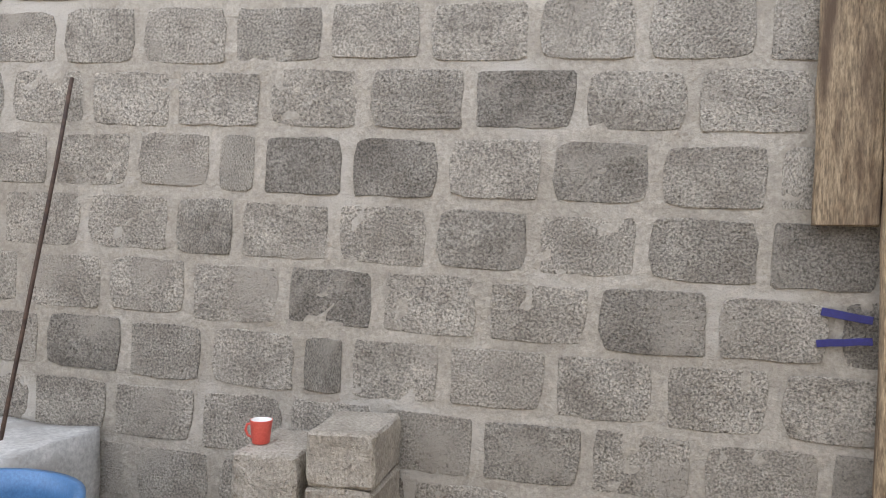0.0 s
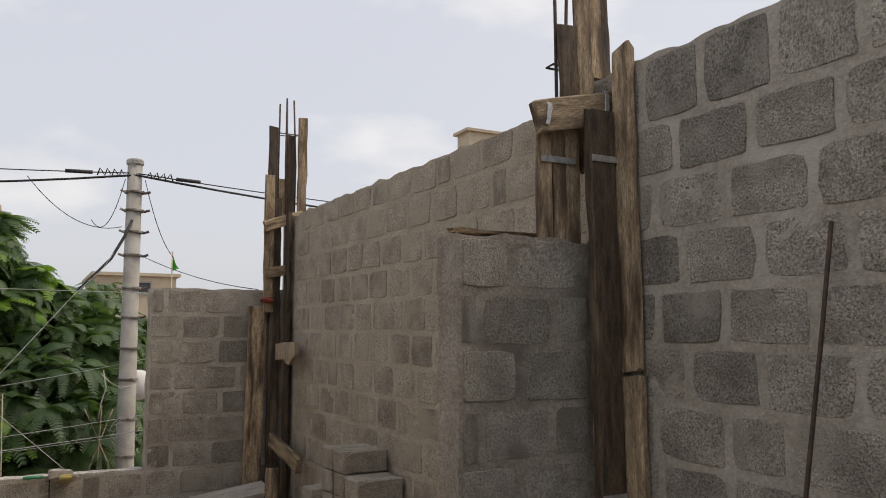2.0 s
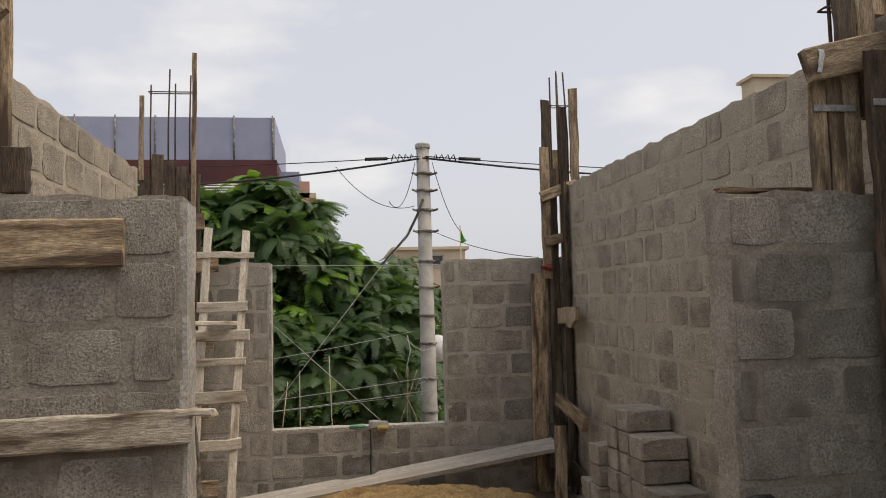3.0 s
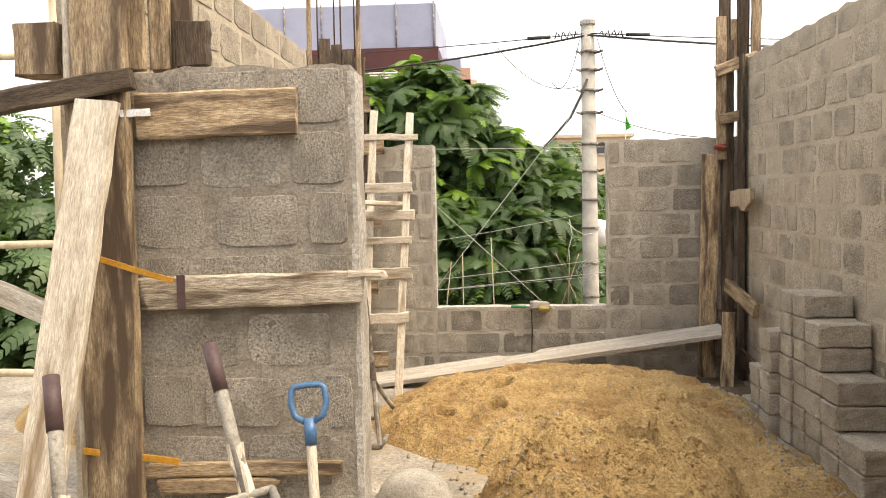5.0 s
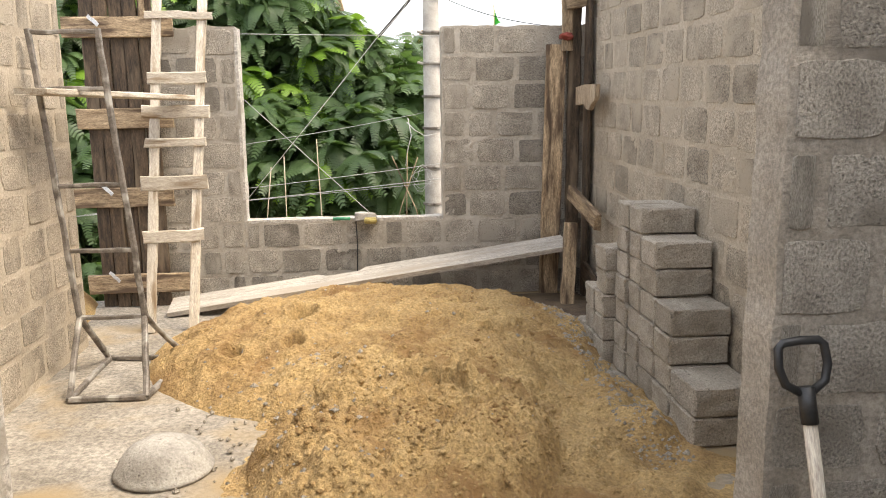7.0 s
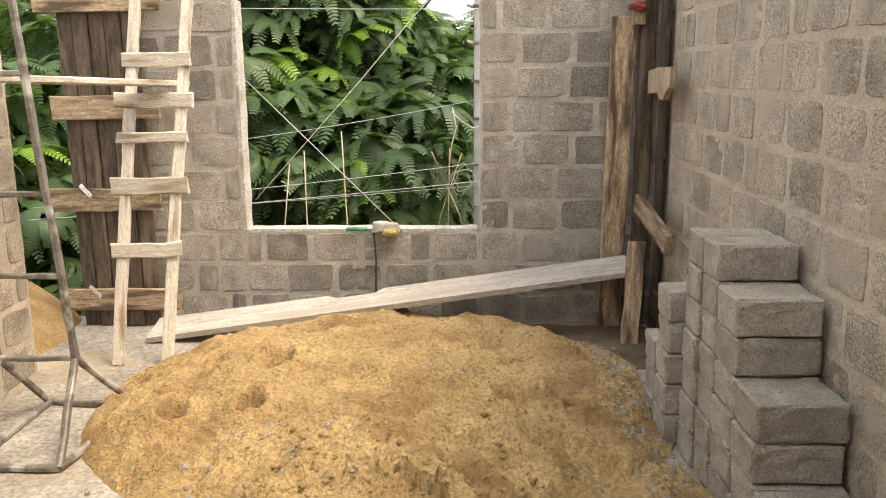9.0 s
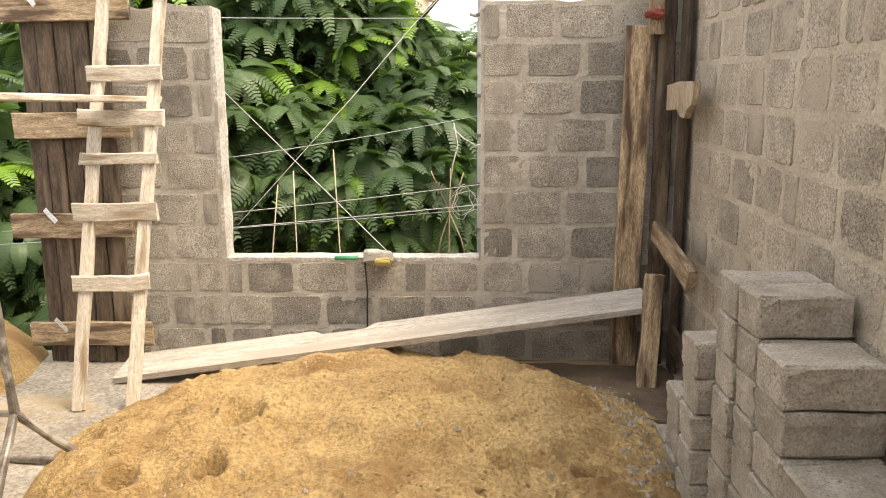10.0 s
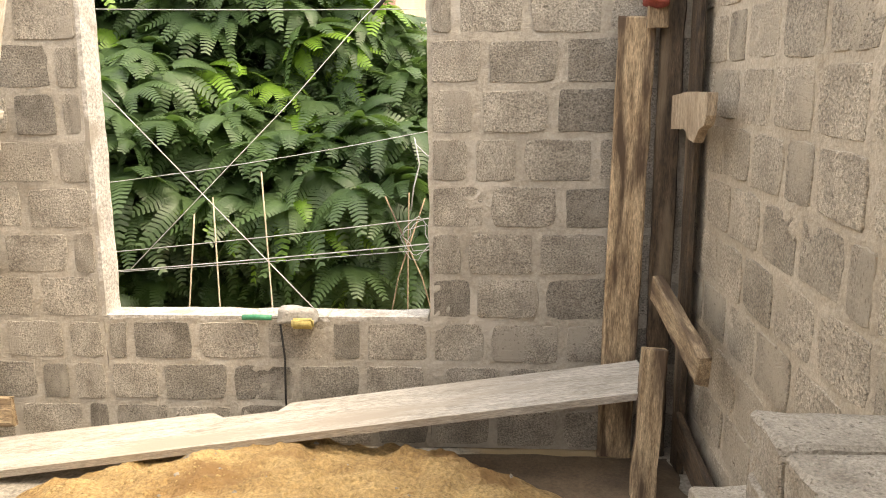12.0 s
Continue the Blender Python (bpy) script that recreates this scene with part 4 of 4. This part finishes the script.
# glove and trowel on the sill, red rag on the corner board, cable down the wall
glove = thing("work_glove", (-1.80, -0.02, 0.64), "grey and yellow work glove folded on the sill", "glove")
gb = bmesh.new()
add_box(gb, (-0.09, -0.06, 0.0), (0.09, 0.05, 0.06))
bmesh.ops.subdivide_edges(gb, edges=list(gb.edges), cuts=4, use_grid_fill=True)
for v in gb.verts:
    v.co = Vector((v.co.x * (1 - v.co.z * 4 * (v.co.x > 0)), v.co.y * (1 - v.co.z * 3), v.co.z * (1 - 1.5 * max(0, v.co.x)))) + Vector((0.012 * noise.noise(v.co * 30), 0.01 * noise.noise(v.co * 25), 0.012 * noise.noise(v.co * 28) * (v.co.z > 0.01)))
part("palm", gb, CEMENT, glove, "", True)
gb = bmesh.new()
add_box(gb, (-0.02, -0.085, -0.02), (0.085, -0.055, 0.03), 0.01)
part("fingers", gb, material("yellow_glove", (0.42, 0.33, 0.11), (0.55, 0.45, 0.2), 9, rough=0.9, bump=0.3), glove, "yellow rubber fingers", True)
tr = thing("screwdriver", (-1.96, -0.03, 0.645), "hand tool with a green handle on the sill", "tool")
tube("handle", [(-2.07, -0.03, 0.655), (-2.0, -0.03, 0.657), (-1.93, -0.03, 0.655)], 0.014, material("green_plastic", (0.03, 0.20, 0.10), (0.06, 0.30, 0.16), 8, rough=0.4, bump=0.05), tr)
tube("shank", [(-1.93, -0.03, 0.655), (-1.86, -0.03, 0.652)], 0.005, STEEL, tr)
tagged(tube("extension_lead", [(-1.885, -0.02, 0.645), (-1.885, -0.045, 0.63), (-1.878, -0.016, 0.45), (-1.884, -0.016, 0.25), (-1.875, -0.02, 0.05)], 0.005, CABLE), "black lead hanging down the block wall", "cable")
rb = bmesh.new()
bmesh.ops.create_icosphere(rb, subdivisions=3, radius=0.07)
for v in rb.verts:
    v.co = v.co * (1 + 0.5 * noise.noise(v.co * 22)) * 0.8
    v.co.z *= 0.5
rag = part("red_rag", rb, CLOTH_RED, None, "", True)
rag.location = (-0.20, -0.10, 2.06)
tagged(rag, "dark red rag bundled on the corner board", "rag")


# ---------------------------------------------------------------- pole, cables and cords
pole = thing("utility_pole", (-1.12, 1.85, -3.4), "pale round concrete utility pole with banded fittings", "utility pole")
tube("shaft", [(-1.12, 1.85, -3.4), (-1.12, 1.85, 0.0), (-1.13, 1.85, 3.60)], 0.115, POLE, pole, "", 20, 0.075)
part("cap", lathe_bm([(0.082, 0.0), (0.09, 0.01), (0.09, 0.045), (0.08, 0.06), (0.01, 0.062)], 18), POLE, pole, "").location = (-0.01, 0, 6.99)
for z in (0.25, 0.52, 0.9, 1.3, 1.62, 1.95, 2.25, 2.6, 2.85, 3.08, 3.28):
    ob = part("band", lathe_bm([(0.104, 0.0), (0.106, 0.004), (0.106, 0.02), (0.104, 0.024)], 18), STEEL, pole)
    ob.location = (-0.004, 0, z + 3.4)
    if z > 1.7:
        for s in (-1, 1):
            part("insulator", tube_bm([(s * 0.09, -0.04, z + 3.4), (s * 0.15, -0.05, z + 3.42)], 0.013, 8), GRIP if s > 0 else POLE, pole)
PT = Vector((-1.13, 1.78, 3.47))


def cable(name, pts, r, mat, label):
    return tagged(tube(name, pts, r, mat, None, "", 6), label, "cable")


cable("power_cable", sag(PT, (-9.0, 5.5, 3.95), 0.28), 0.012, CABLE, "thick black power cable strung from the pole")
cable("power_cable", sag(PT + Vector((0, 0, 0.02)), (-9.0, 6.0, 4.25), 0.12), 0.006, CABLE, "thin black power cable strung from the pole")
cable("power_cable", sag(PT, (5.5, 2.4, 3.3), 0.12), 0.012, CABLE, "thick black power cable running over the wall")
cable("power_cable", sag(PT + Vector((0, 0, 0.02)), (5.5, 2.6, 3.45), 0.08), 0.006, CABLE, "thin black power cable running over the wall")
for s in (-1, 1):
    q = PT + Vector((s * 0.12, 0.0, 0.0))
    cable("cable_coil", [q + Vector((s * 0.07 * k / 3, -0.03, 0.045 * math.sin(k * 2.1))) for k in range(12)], 0.008, CABLE, "looped black cable ends at the pole")
    cable("cable_joint", [PT + Vector((s * 0.42, 0.02, -0.005)), PT + Vector((s * 0.68, 0.03, -0.012))], 0.02, CABLE, "taped black cable joint")
cable("service_cable", [(-1.15, 1.76, 2.95), (-1.25, 1.72, 2.75), (-1.42, 1.6, 2.45), (-1.70, 1.45, 2.15), (-2.1, 1.15, 1.65), (-2.78, 0.35, 0.80)], 0.0028, ROPE, "pale twisted wire slanting down to the sill")
cable("service_cable", [(-1.15, 1.76, 2.98), (-1.22, 1.72, 2.80), (-1.35, 1.66, 2.55), (-1.55, 1.60, 2.32), (-1.66, 1.6, 2.2)], 0.016, CABLE, "bundle of black cables hanging off the pole")
cable("service_cable", sag(PT + Vector((-0.1, 0, -0.05)), (-1.55, 1.7, 2.95), 0.25), 0.004, CABLE, "slack thin wire by the pole")
cable("service_cable", sag((-2.15, 1.7, 3.35), (-1.25, 1.75, 2.9), 0.18), 0.004, CABLE, "slack thin wire by the pole")
cable("service_cable", sag(PT + Vector((0.1, 0, -0.05)), (-0.72, 1.75, 2.6), 0.12), 0.004, CABLE, "slack thin wire by the pole")
cable("service_cable", sag((-1.08, 1.75, 2.62), (-0.1, 0.6, 2.2), 0.06), 0.004, CABLE, "thin wire running to the wall")
for a, b, d, r in (((-4.6, 0.7, 0.70), (-0.9, 0.72, 1.06), 0.03, 0.003), ((-4.6, 0.6, 0.62), (-0.9, 0.6, 0.93), 0.02, 0.0035), ((-4.2, 0.55, 0.66), (-0.9, 0.55, 0.90), 0.01, 0.002),
                   ((-2.95, 0.5, 1.75), (-1.75, 0.1, 0.66), 0.0, 0.003), ((-4.6, 1.2, 2.25), (-0.6, 1.2, 2.18), 0.02, 0.003), ((-4.2, 1.6, 1.05), (-0.8, 1.9, 1.55), 0.05, 0.003)):
    cable("washing_line", sag(a, b, d), r, ROPE, "taut white cord strung outside the window")
for x, y, z0, z1, dx in ((-2.22, 1.0, 0.3, 1.25, 0.03), (-2.55, 1.0, 0.3, 1.1, 0.0), (-2.75, 1.0, 0.35, 1.0, -0.08)):
    tagged(tube("thin_stake", [(x, y, -3.4), (x, y, z0), (x - dx, y, z1)], 0.005, BAMBOO, None, "", 6), "thin upright stick outside the window", "stake")
for dx, dz in ((-0.14, 0.36), (0.01, 0.4), (0.11, 0.34)):
    tagged(tube("thin_stake", [(-1.42 - dx * 6, 1.3, -2.3), (-1.42 - dx * 0.6, 1.3, 0.55), (-1.42 + dx, 1.3, 0.85 + dz * 0.6)], 0.005, WOOD, None, "", 6), "thin stick tied in a bundle outside the window", "stake")
cable("wire_coil", [(-1.30 + (0.07 + 0.03 * math.sin(k * 1.3)) * math.cos(k * 0.5), 0.71 + 0.02 * math.sin(k), 0.90 + (0.10 + 0.03 * math.cos(k * 0.9)) * math.sin(k * 0.5)) for k in range(34)], 0.0022, ROPE, "loose coil of white wire hung on a cord")
cable("wire_tail", [(-1.39, 1.5, 1.42), (-1.36, 1.5, 1.25), (-1.40, 1.5, 1.1), (-1.42, 1.5, 0.95)], 0.005, ROPE, "white wire tail hanging from a knot")
cable("wire_tail", [(-1.40, 1.6, 1.38), (-1.32, 1.6, 1.30), (-1.22, 1.6, 1.24), (-1.1, 1.6, 1.26)], 0.005, ROPE, "white wire tail looping to the pole")
ms = part("hanging_sack", lathe_bm([(0.02, -0.16), (0.10, -0.14), (0.15, -0.05), (0.15, 0.06), (0.09, 0.14), (0.02, 0.16)], 20), PAPER, None, "", True)
ms.location = (-0.99, 2.05, 1.24)
tagged(ms, "white sack tied to the utility pole", "sack")

# bamboo scaffold west of the site
sc = thing("bamboo_scaffold", (-6.0, -1.5, 0), "bamboo scaffold poles lashed with rope", "scaffold")
for a, b, r in (((-5.55, -1.4, 0.0), (-5.50, -1.4, 4.2), 0.035), ((-6.6, -1.35, 0.0), (-6.6, -1.35, 4.2), 0.035), ((-7.2, -1.4, 1.35), (-4.7, -1.42, 1.36), 0.03), ((-7.2, -1.4, 2.78), (-4.95, -1.42, 2.80), 0.03), ((-7.0, -1.5, 0.4), (-4.6, -1.5, 0.35), 0.03)):
    tube("bamboo_pole", [a, tuple((p + q) / 2 for p, q in zip(a, b)), b], r, BAMBOO, sc, "pale bamboo pole", 10)
for z in (1.35, 2.78):
    tube("lashing", [(-5.53 + 0.05 * math.cos(k), -1.4 + 0.05 * math.sin(k), z - 0.05 + 0.006 * k) for k in range(18)], 0.012, WOOD, sc, "rope lashing", 6)
for p0, p1 in (((-5.6, -3.6, 1.65), (-3.75, -3.9, 0.95)), ((-5.4, -3.7, 0.85), (-3.9, -4.2, 0.05)), ((-5.3, -3.9, 0.55), (-3.95, -4.0, 0.3))):
    tagged(board("timber_prop", p0, p1, 0.10, 0.05, WOOD_PALE), "pale timber prop slanting beside the column", "timber prop")
tagged(board("timber_offcut", (-3.95, -4.3, 0.06), (-3.70, -4.4, 0.30), 0.12, 0.10, WOOD_PALE), "short square timber offcut on the floor", "timber")


# ---------------------------------------------------------------- buildings beyond
def building(name, lo, hi, mat, label, windows=(), parapet=None):
    b = thing(name, ((lo[0] + hi[0]) / 2, (lo[1] + hi[1]) / 2, lo[2]), label, "building")
    o = Vector(b.location)
    bm = bmesh.new()
    add_box(bm, Vector(lo) - o, Vector(hi) - o)
    part("wall", bm, mat, b)
    bm = bmesh.new()
    add_box(bm, Vector((lo[0] - 0.15, lo[1] - 0.15, hi[2])) - o, Vector((hi[0] + 0.15, hi[1] + 0.15, hi[2] + 0.12)) - o)
    part("roof", bm, parapet or mat, b)
    for x, z, w, h in windows:
        bm = bmesh.new()
        add_box(bm, Vector((x - w / 2, lo[1] - 0.03, z)) - o, Vector((x + w / 2, lo[1] + 0.02, z + h)) - o)
        win = part("window", bm, GLASS_DARK, b)
        bm = bmesh.new()
        for p, q in (((x - w / 2 - 0.06, z - 0.06), (x + w / 2 + 0.06, z)), ((x - w / 2 - 0.06, z + h), (x + w / 2 + 0.06, z + h + 0.06)), ((x - w / 2 - 0.06, z), (x - w / 2, z + h)), ((x + w / 2, z), (x + w / 2 + 0.06, z + h))):
            add_box(bm, Vector((p[0], lo[1] - 0.06, p[1])) - o, Vector((q[0], lo[1] + 0.01, q[1])) - o)
        part("frame", bm, POLE, win)
    return b


hb = building("apartment_house", (-11.0, 12.0, -3.4), (-2.75, 20, 4.5), BEIGE, "beige rendered house with a maroon upper floor behind the tree", [(-4.3, 2.0, 1.0, 1.3), (-7.2, 2.0, 1.2, 1.3), (-3.35, 1.5, 0.18, 1.6)])
o = Vector(hb.location)
for name, lo, hi, mat, lab in (("upper_floor", (-11.0, 11.6, 4.62), (-3.5, 19, 5.38), MAROON, "maroon painted band"), ("roof_screen", (-11.0, 11.7, 5.38), (-3.55, 11.74, 6.42), SHEET, "blue-grey roof screen sheet"), ("screen_side", (-3.59, 11.75, 5.38), (-3.55, 16, 6.42), SHEET, "blue-grey roof screen sheet"), ("pilaster", (-3.0, 11.85, -3.4), (-2.75, 12.0, 4.9), PINK, "pinkish pilaster"), ("stair_tower", (-3.49, 12.2, 4.62), (-3.0, 15, 5.2), SHEET, "pale blue-grey stair wall")):
    bm = bmesh.new()
    add_box(bm, Vector(lo) - o, Vector(hi) - o)
    part(name, bm, mat, hb, lab)
for k in range(9):
    tube("screen_post", [(-10.8 + 0.9 * k, 11.68, 5.38), (-10.8 + 0.9 * k, 11.68, 6.46)], 0.02, STEEL, hb, "", 6)
for k in range(4):
    tube("roof_pipe", [(-11, 11.55, 4.6 + 0.06 * k), (-3.4, 11.55, 4.6 + 0.06 * k)], 0.025, TIN, hb, "", 6)
building("distant_house", (0.3, 25.0, -3.4), (3.2, 30, 4.25), BEIGE, "cream flat-roofed house beyond the pole", [(1.9, 3.6, 0.7, 0.4)])
building("distant_house", (3.3, 26.0, -3.4), (4.2, 30, 1.6), BEIGE, "low cream annex of a house", [])
building("distant_house", (14.75, 22.0, -3.4), (18.6, 23, 10.8), BEIGE, "tall cream house rising above the wall", [])
fl = thing("flag", (2.2, 20, 3.7), "small green flag on a thin staff", "flag")
tube("staff", [(2.2, 20, -3.4), (2.22, 20, 4.7)], 0.02, BAMBOO, fl, "", 6)
bm = bmesh.new()
g = [[bm.verts.new((0.03 + 0.22 * i / 6 * (1 - 0.12 * j), 0.05 * math.sin(i), 0.35 + 0.62 * j / 5 - 0.10 * i / 6 * (j - 1))) for j in range(6)] for i in range(7)]
for i in range(6):
    for j in range(5):
        bm.faces.new((g[i][j], g[i + 1][j], g[i + 1][j + 1], g[i][j + 1]))
bmesh.ops.solidify(bm, geom=list(bm.faces), thickness=0.01)
part("cloth", bm, CLOTH_GREEN, fl, "", True)


# ---------------------------------------------------------------- trees with feathery leaves
def leaf_pattern(fronds=9, length=0.36, leaflets=14, seed=1):
    """A rosette of drooping feather fronds, each with two rows of narrow leaflets. Returns arrays of quads."""
    rnd, quads = np.random.RandomState(seed), []
    for i in range(fronds):
        turn = (i / (fronds - 1) - 0.5) * 5.4 + rnd.normal() * 0.12
        rise, ln = 0.25 + rnd.normal() * 0.18, length * rnd.uniform(0.75, 1.1)
        flat = np.array((math.cos(turn), math.sin(turn), 0))
        across = np.array((-math.sin(turn), math.cos(turn), rnd.normal() * 0.25))
        step = ln / leaflets
        for j in range(leaflets):
            u = 0.14 + 0.86 * (j + 0.5) / leaflets
            p = flat * ln * u + np.array((0, 0, rise * ln * u - 0.75 * ln * u * u))
            d = flat + np.array((0, 0, rise - 1.5 * u))
            d /= np.linalg.norm(d)
            w = 0.062 * math.sin(math.pi * (0.22 + 0.66 * u)) + 0.004
            for q in (-1, 1):
                tip = p + across * q * w + d * 0.4 * step - np.array((0, 0, 0.006))
                quads.append((p - d * step * 0.5, p + d * step * 0.5, tip + d * step * 0.42, tip - d * step * 0.3))
    return np.array(quads)


PATTERN = leaf_pattern()
PATTERN_FAR = leaf_pattern(8, 0.42, 7, 2)


def tree(at, height, blobs, count, pattern, seed, label, young=0.06):
    """Tapered trunk and limbs to each clump, and a crown of feathered leaves. blobs: x, y, z, radius of the clumps."""
    rnd = np.random.RandomState(seed)
    tr = thing("tree", at, label, "tree")
    o = Vector(at)
    top = Vector((at[0] + 0.2, at[1] + 0.1, at[2] + height * 0.55))
    tube("trunk", [at, (at[0] + 0.05, at[1], at[2] + height * 0.25), top], 0.16, BARK, tr, "", 12, 0.09)
    limbs = bmesh.new()
    total = sum(b[3] ** 2 for b in blobs)
    old, fresh = [], []
    for bx, by, bz, br in blobs:
        c = Vector((bx, by, bz))
        mid = top.lerp(c, 0.5) + Vector((0, 0, 0.25))
        tube_bm([top - o, mid - o, c - o], 0.05, 7, limbs, 0.012)
        n = int(count * br ** 2 / total)
        for k in range(n):
            v = rnd.normal(size=3)
            v /= np.linalg.norm(v)
            r = br * (0.4 + 0.75 * rnd.rand() ** 0.65)
            p = np.array(c) + v * r * np.array((1, 1, 0.8))
            yaw = math.atan2(v[1], v[0]) + rnd.normal() * 0.7
            pitch, roll, s = -0.15 + rnd.normal() * 0.35 + 0.35 * v[2], rnd.normal() * 0.4, rnd.uniform(0.75, 1.25)
            m = np.array(Euler((roll, -pitch, yaw)).to_matrix()) * s
            (fresh if rnd.rand() < young and r > br * 0.8 else old).append(pattern.reshape(-1, 3) @ m.T + p - np.array(o))
            if k % 9 == 0:
                e = Vector(p)
                tube_bm([c - o, c.lerp(e, 0.6) - o + Vector((0, 0, 0.05)), e - o], 0.012, 5, limbs, 0.004)
    tagged(part("branchwork", limbs, BARK, tr, "", True), kind="stuff")
    for lst, mat, name, lab in ((old, LEAF, "crown", ""), (fresh, LEAF_YOUNG, "young_leaves", "bright yellow-green young leaves")):
        if not lst:
            continue
        co = np.concatenate(lst)
        me = bpy.data.meshes.new(name)
        nq = len(co) // 4
        me.vertices.add(len(co)), me.loops.add(nq * 4), me.polygons.add(nq)
        me.vertices.foreach_set("co", co.astype(np.float32).ravel())
        me.loops.foreach_set("vertex_index", np.arange(nq * 4, dtype=np.int32))
        me.polygons.foreach_set("loop_start", np.arange(0, nq * 4, 4, dtype=np.int32))
        me.materials.append(mat)
        me.update(calc_edges=True)
        part(name, me, None, tr, lab)
    return tr


tree((-2.9, 4.2, -3.4), 6.0, [(-2.9, 3.2, 1.0, 1.0), (-2.0, 2.8, 0.9, 0.8), (-3.8, 3.0, 1.2, 1.0), (-2.3, 3.8, 1.8, 0.8), (-3.4, 3.8, 2.1, 0.9), (-1.5, 3.6, 1.5, 0.6), (-2.6, 3.3, 0.1, 0.6), (-1.7, 3.2, 0.0, 0.6), (-3.6, 3.2, 0.1, 0.7), (-3.6, 3.5, 2.85, 0.55), (-2.9, 3.4, 2.65, 0.5), (-2.3, 3.4, 2.3, 0.45), (-3.2, 3.6, 3.15, 0.45), (-2.6, 3.6, 2.9, 0.4)],
     2000, PATTERN, 3, "feathery green tree filling the window gap", 0.07)
tree((-4.6, 4.9, -3.4), 7.0, [(-4.6, 3.8, 2.5, 0.95), (-3.9, 4.4, 2.9, 0.6), (-5.4, 3.4, 2.0, 1.0), (-4.8, 2.7, 0.9, 1.0), (-5.8, 2.2, 1.0, 1.1), (-4.9, 2.0, 0.1, 1.0), (-6.3, 1.8, 0.2, 1.0)],
     950, PATTERN, 4, "tall feathery green tree behind the wall's corner")
tree((-1.1, 7.5, -3.4), 6.0, [(-1.2, 7.0, 2.0, 0.8), (-0.4, 7.4, 1.2, 0.9), (-1.8, 7.2, 1.2, 1.0), (-0.9, 6.4, 0.2, 1.1), (0.2, 7.0, 0.2, 1.0)], 500, PATTERN_FAR, 5, "rounded green tree behind the pole", 0.03)
tree((-9.2, 3.0, -3.4), 6.5, [(-9.2, 2.6, 2.0, 1.2), (-8.2, 2.6, 1.0, 1.2), (-10.2, 2.2, 0.9, 1.3), (-7.3, 2.4, 0.8, 1.0), (-9.0, 1.8, 0.0, 1.2), (-7.6, 1.9, 0.1, 1.1)], 650, PATTERN_FAR, 6, "dense green tree beyond the bamboo scaffold", 0.02)


# ---------------------------------------------------------------- the blocks of the walls
def face_mesh(seed, mat):
    """A block's seen face of unit size with knocked corners and a slightly bulging front."""
    rng, outline = random.Random(seed), []
    side = [(-0.5 + q, -0.5) for q in (0.03, 0.2, 0.4, 0.6, 0.8, 0.97)]
    pts = side + [(0.5, -0.5 + q) for q in (0.05, 0.35, 0.65, 0.95)] + [(-x, -y) for x, y in side] + [(-0.5, 0.5 - q) for q in (0.05, 0.35, 0.65, 0.95)]
    n = len(pts)
    knocked = [rng.random() < 0.4 for _ in range(4)]
    for x, y in pts:
        corner = abs(x) > 0.4 and abs(y) > 0.4
        k = (0.93 if knocked[(x > 0) + 2 * (y > 0)] else 0.985) if corner else 1.0
        outline.append((x * k * rng.uniform(0.96, 1.015), y * k * rng.uniform(0.945, 1.025)))
    verts = [(x, y, -0.022) for x, y in outline] + [(x, y, -0.0025) for x, y in outline] + [(x * 0.985, y * 0.975, rng.uniform(-0.0012, 0.0008)) for x, y in outline] + [(rng.uniform(-0.1, 0.1), rng.uniform(-0.1, 0.1), 0.001)]
    faces = []
    for r in (0, n):
        faces += [(r + k, r + (k + 1) % n, r + n + (k + 1) % n, r + n + k) for k in range(n)]
    faces += [(2 * n + k, 2 * n + (k + 1) % n, 3 * n) for k in range(n)]
    return mesh_of("block", verts, faces, mat)


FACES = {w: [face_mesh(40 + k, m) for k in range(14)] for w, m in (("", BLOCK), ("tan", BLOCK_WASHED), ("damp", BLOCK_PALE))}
for wall, solids, lines, offset, fall, wash in WALLS:
    rng = random.Random(wall.name + "b")
    for row, (v0, v1) in enumerate(zip(lines, lines[1:])):
        for u0, u1, s0, s1 in solids:
            if v0 < s0 - 0.02 or v1 > s1 + 0.03 or v1 - v0 < 0.1:
                continue
            u = -0.34 + (offset + (0.165 if row % 2 else 0.0)) % 0.33
            while u < u1:
                width = 0.33 + rng.uniform(-0.02, 0.02)
                if rng.random() < 0.05:
                    width *= rng.choice((0.5, 0.7))
                a, b = max(u, u0) + 0.012, min(u + width, u1) - 0.012
                u += width
                if b - a < 0.07:
                    continue
                ob = new("block", FACES[wash][rng.randrange(14)])
                ob.parent = wall
                gap = rng.uniform(0.008, 0.02)
                ob.matrix_basis = Matrix.Translation(((a + b) / 2, (v0 + v1) / 2 - fall * (a + b) / 2 + rng.uniform(-0.006, 0.004), rng.uniform(-0.0045, 0.001))) @ Matrix.Rotation(rng.uniform(-0.012, 0.012) - fall, 4, "Z") @ Matrix.Diagonal((b - a - gap, v1 - v0 - 0.024 - rng.uniform(0, 0.014), 1, 1))
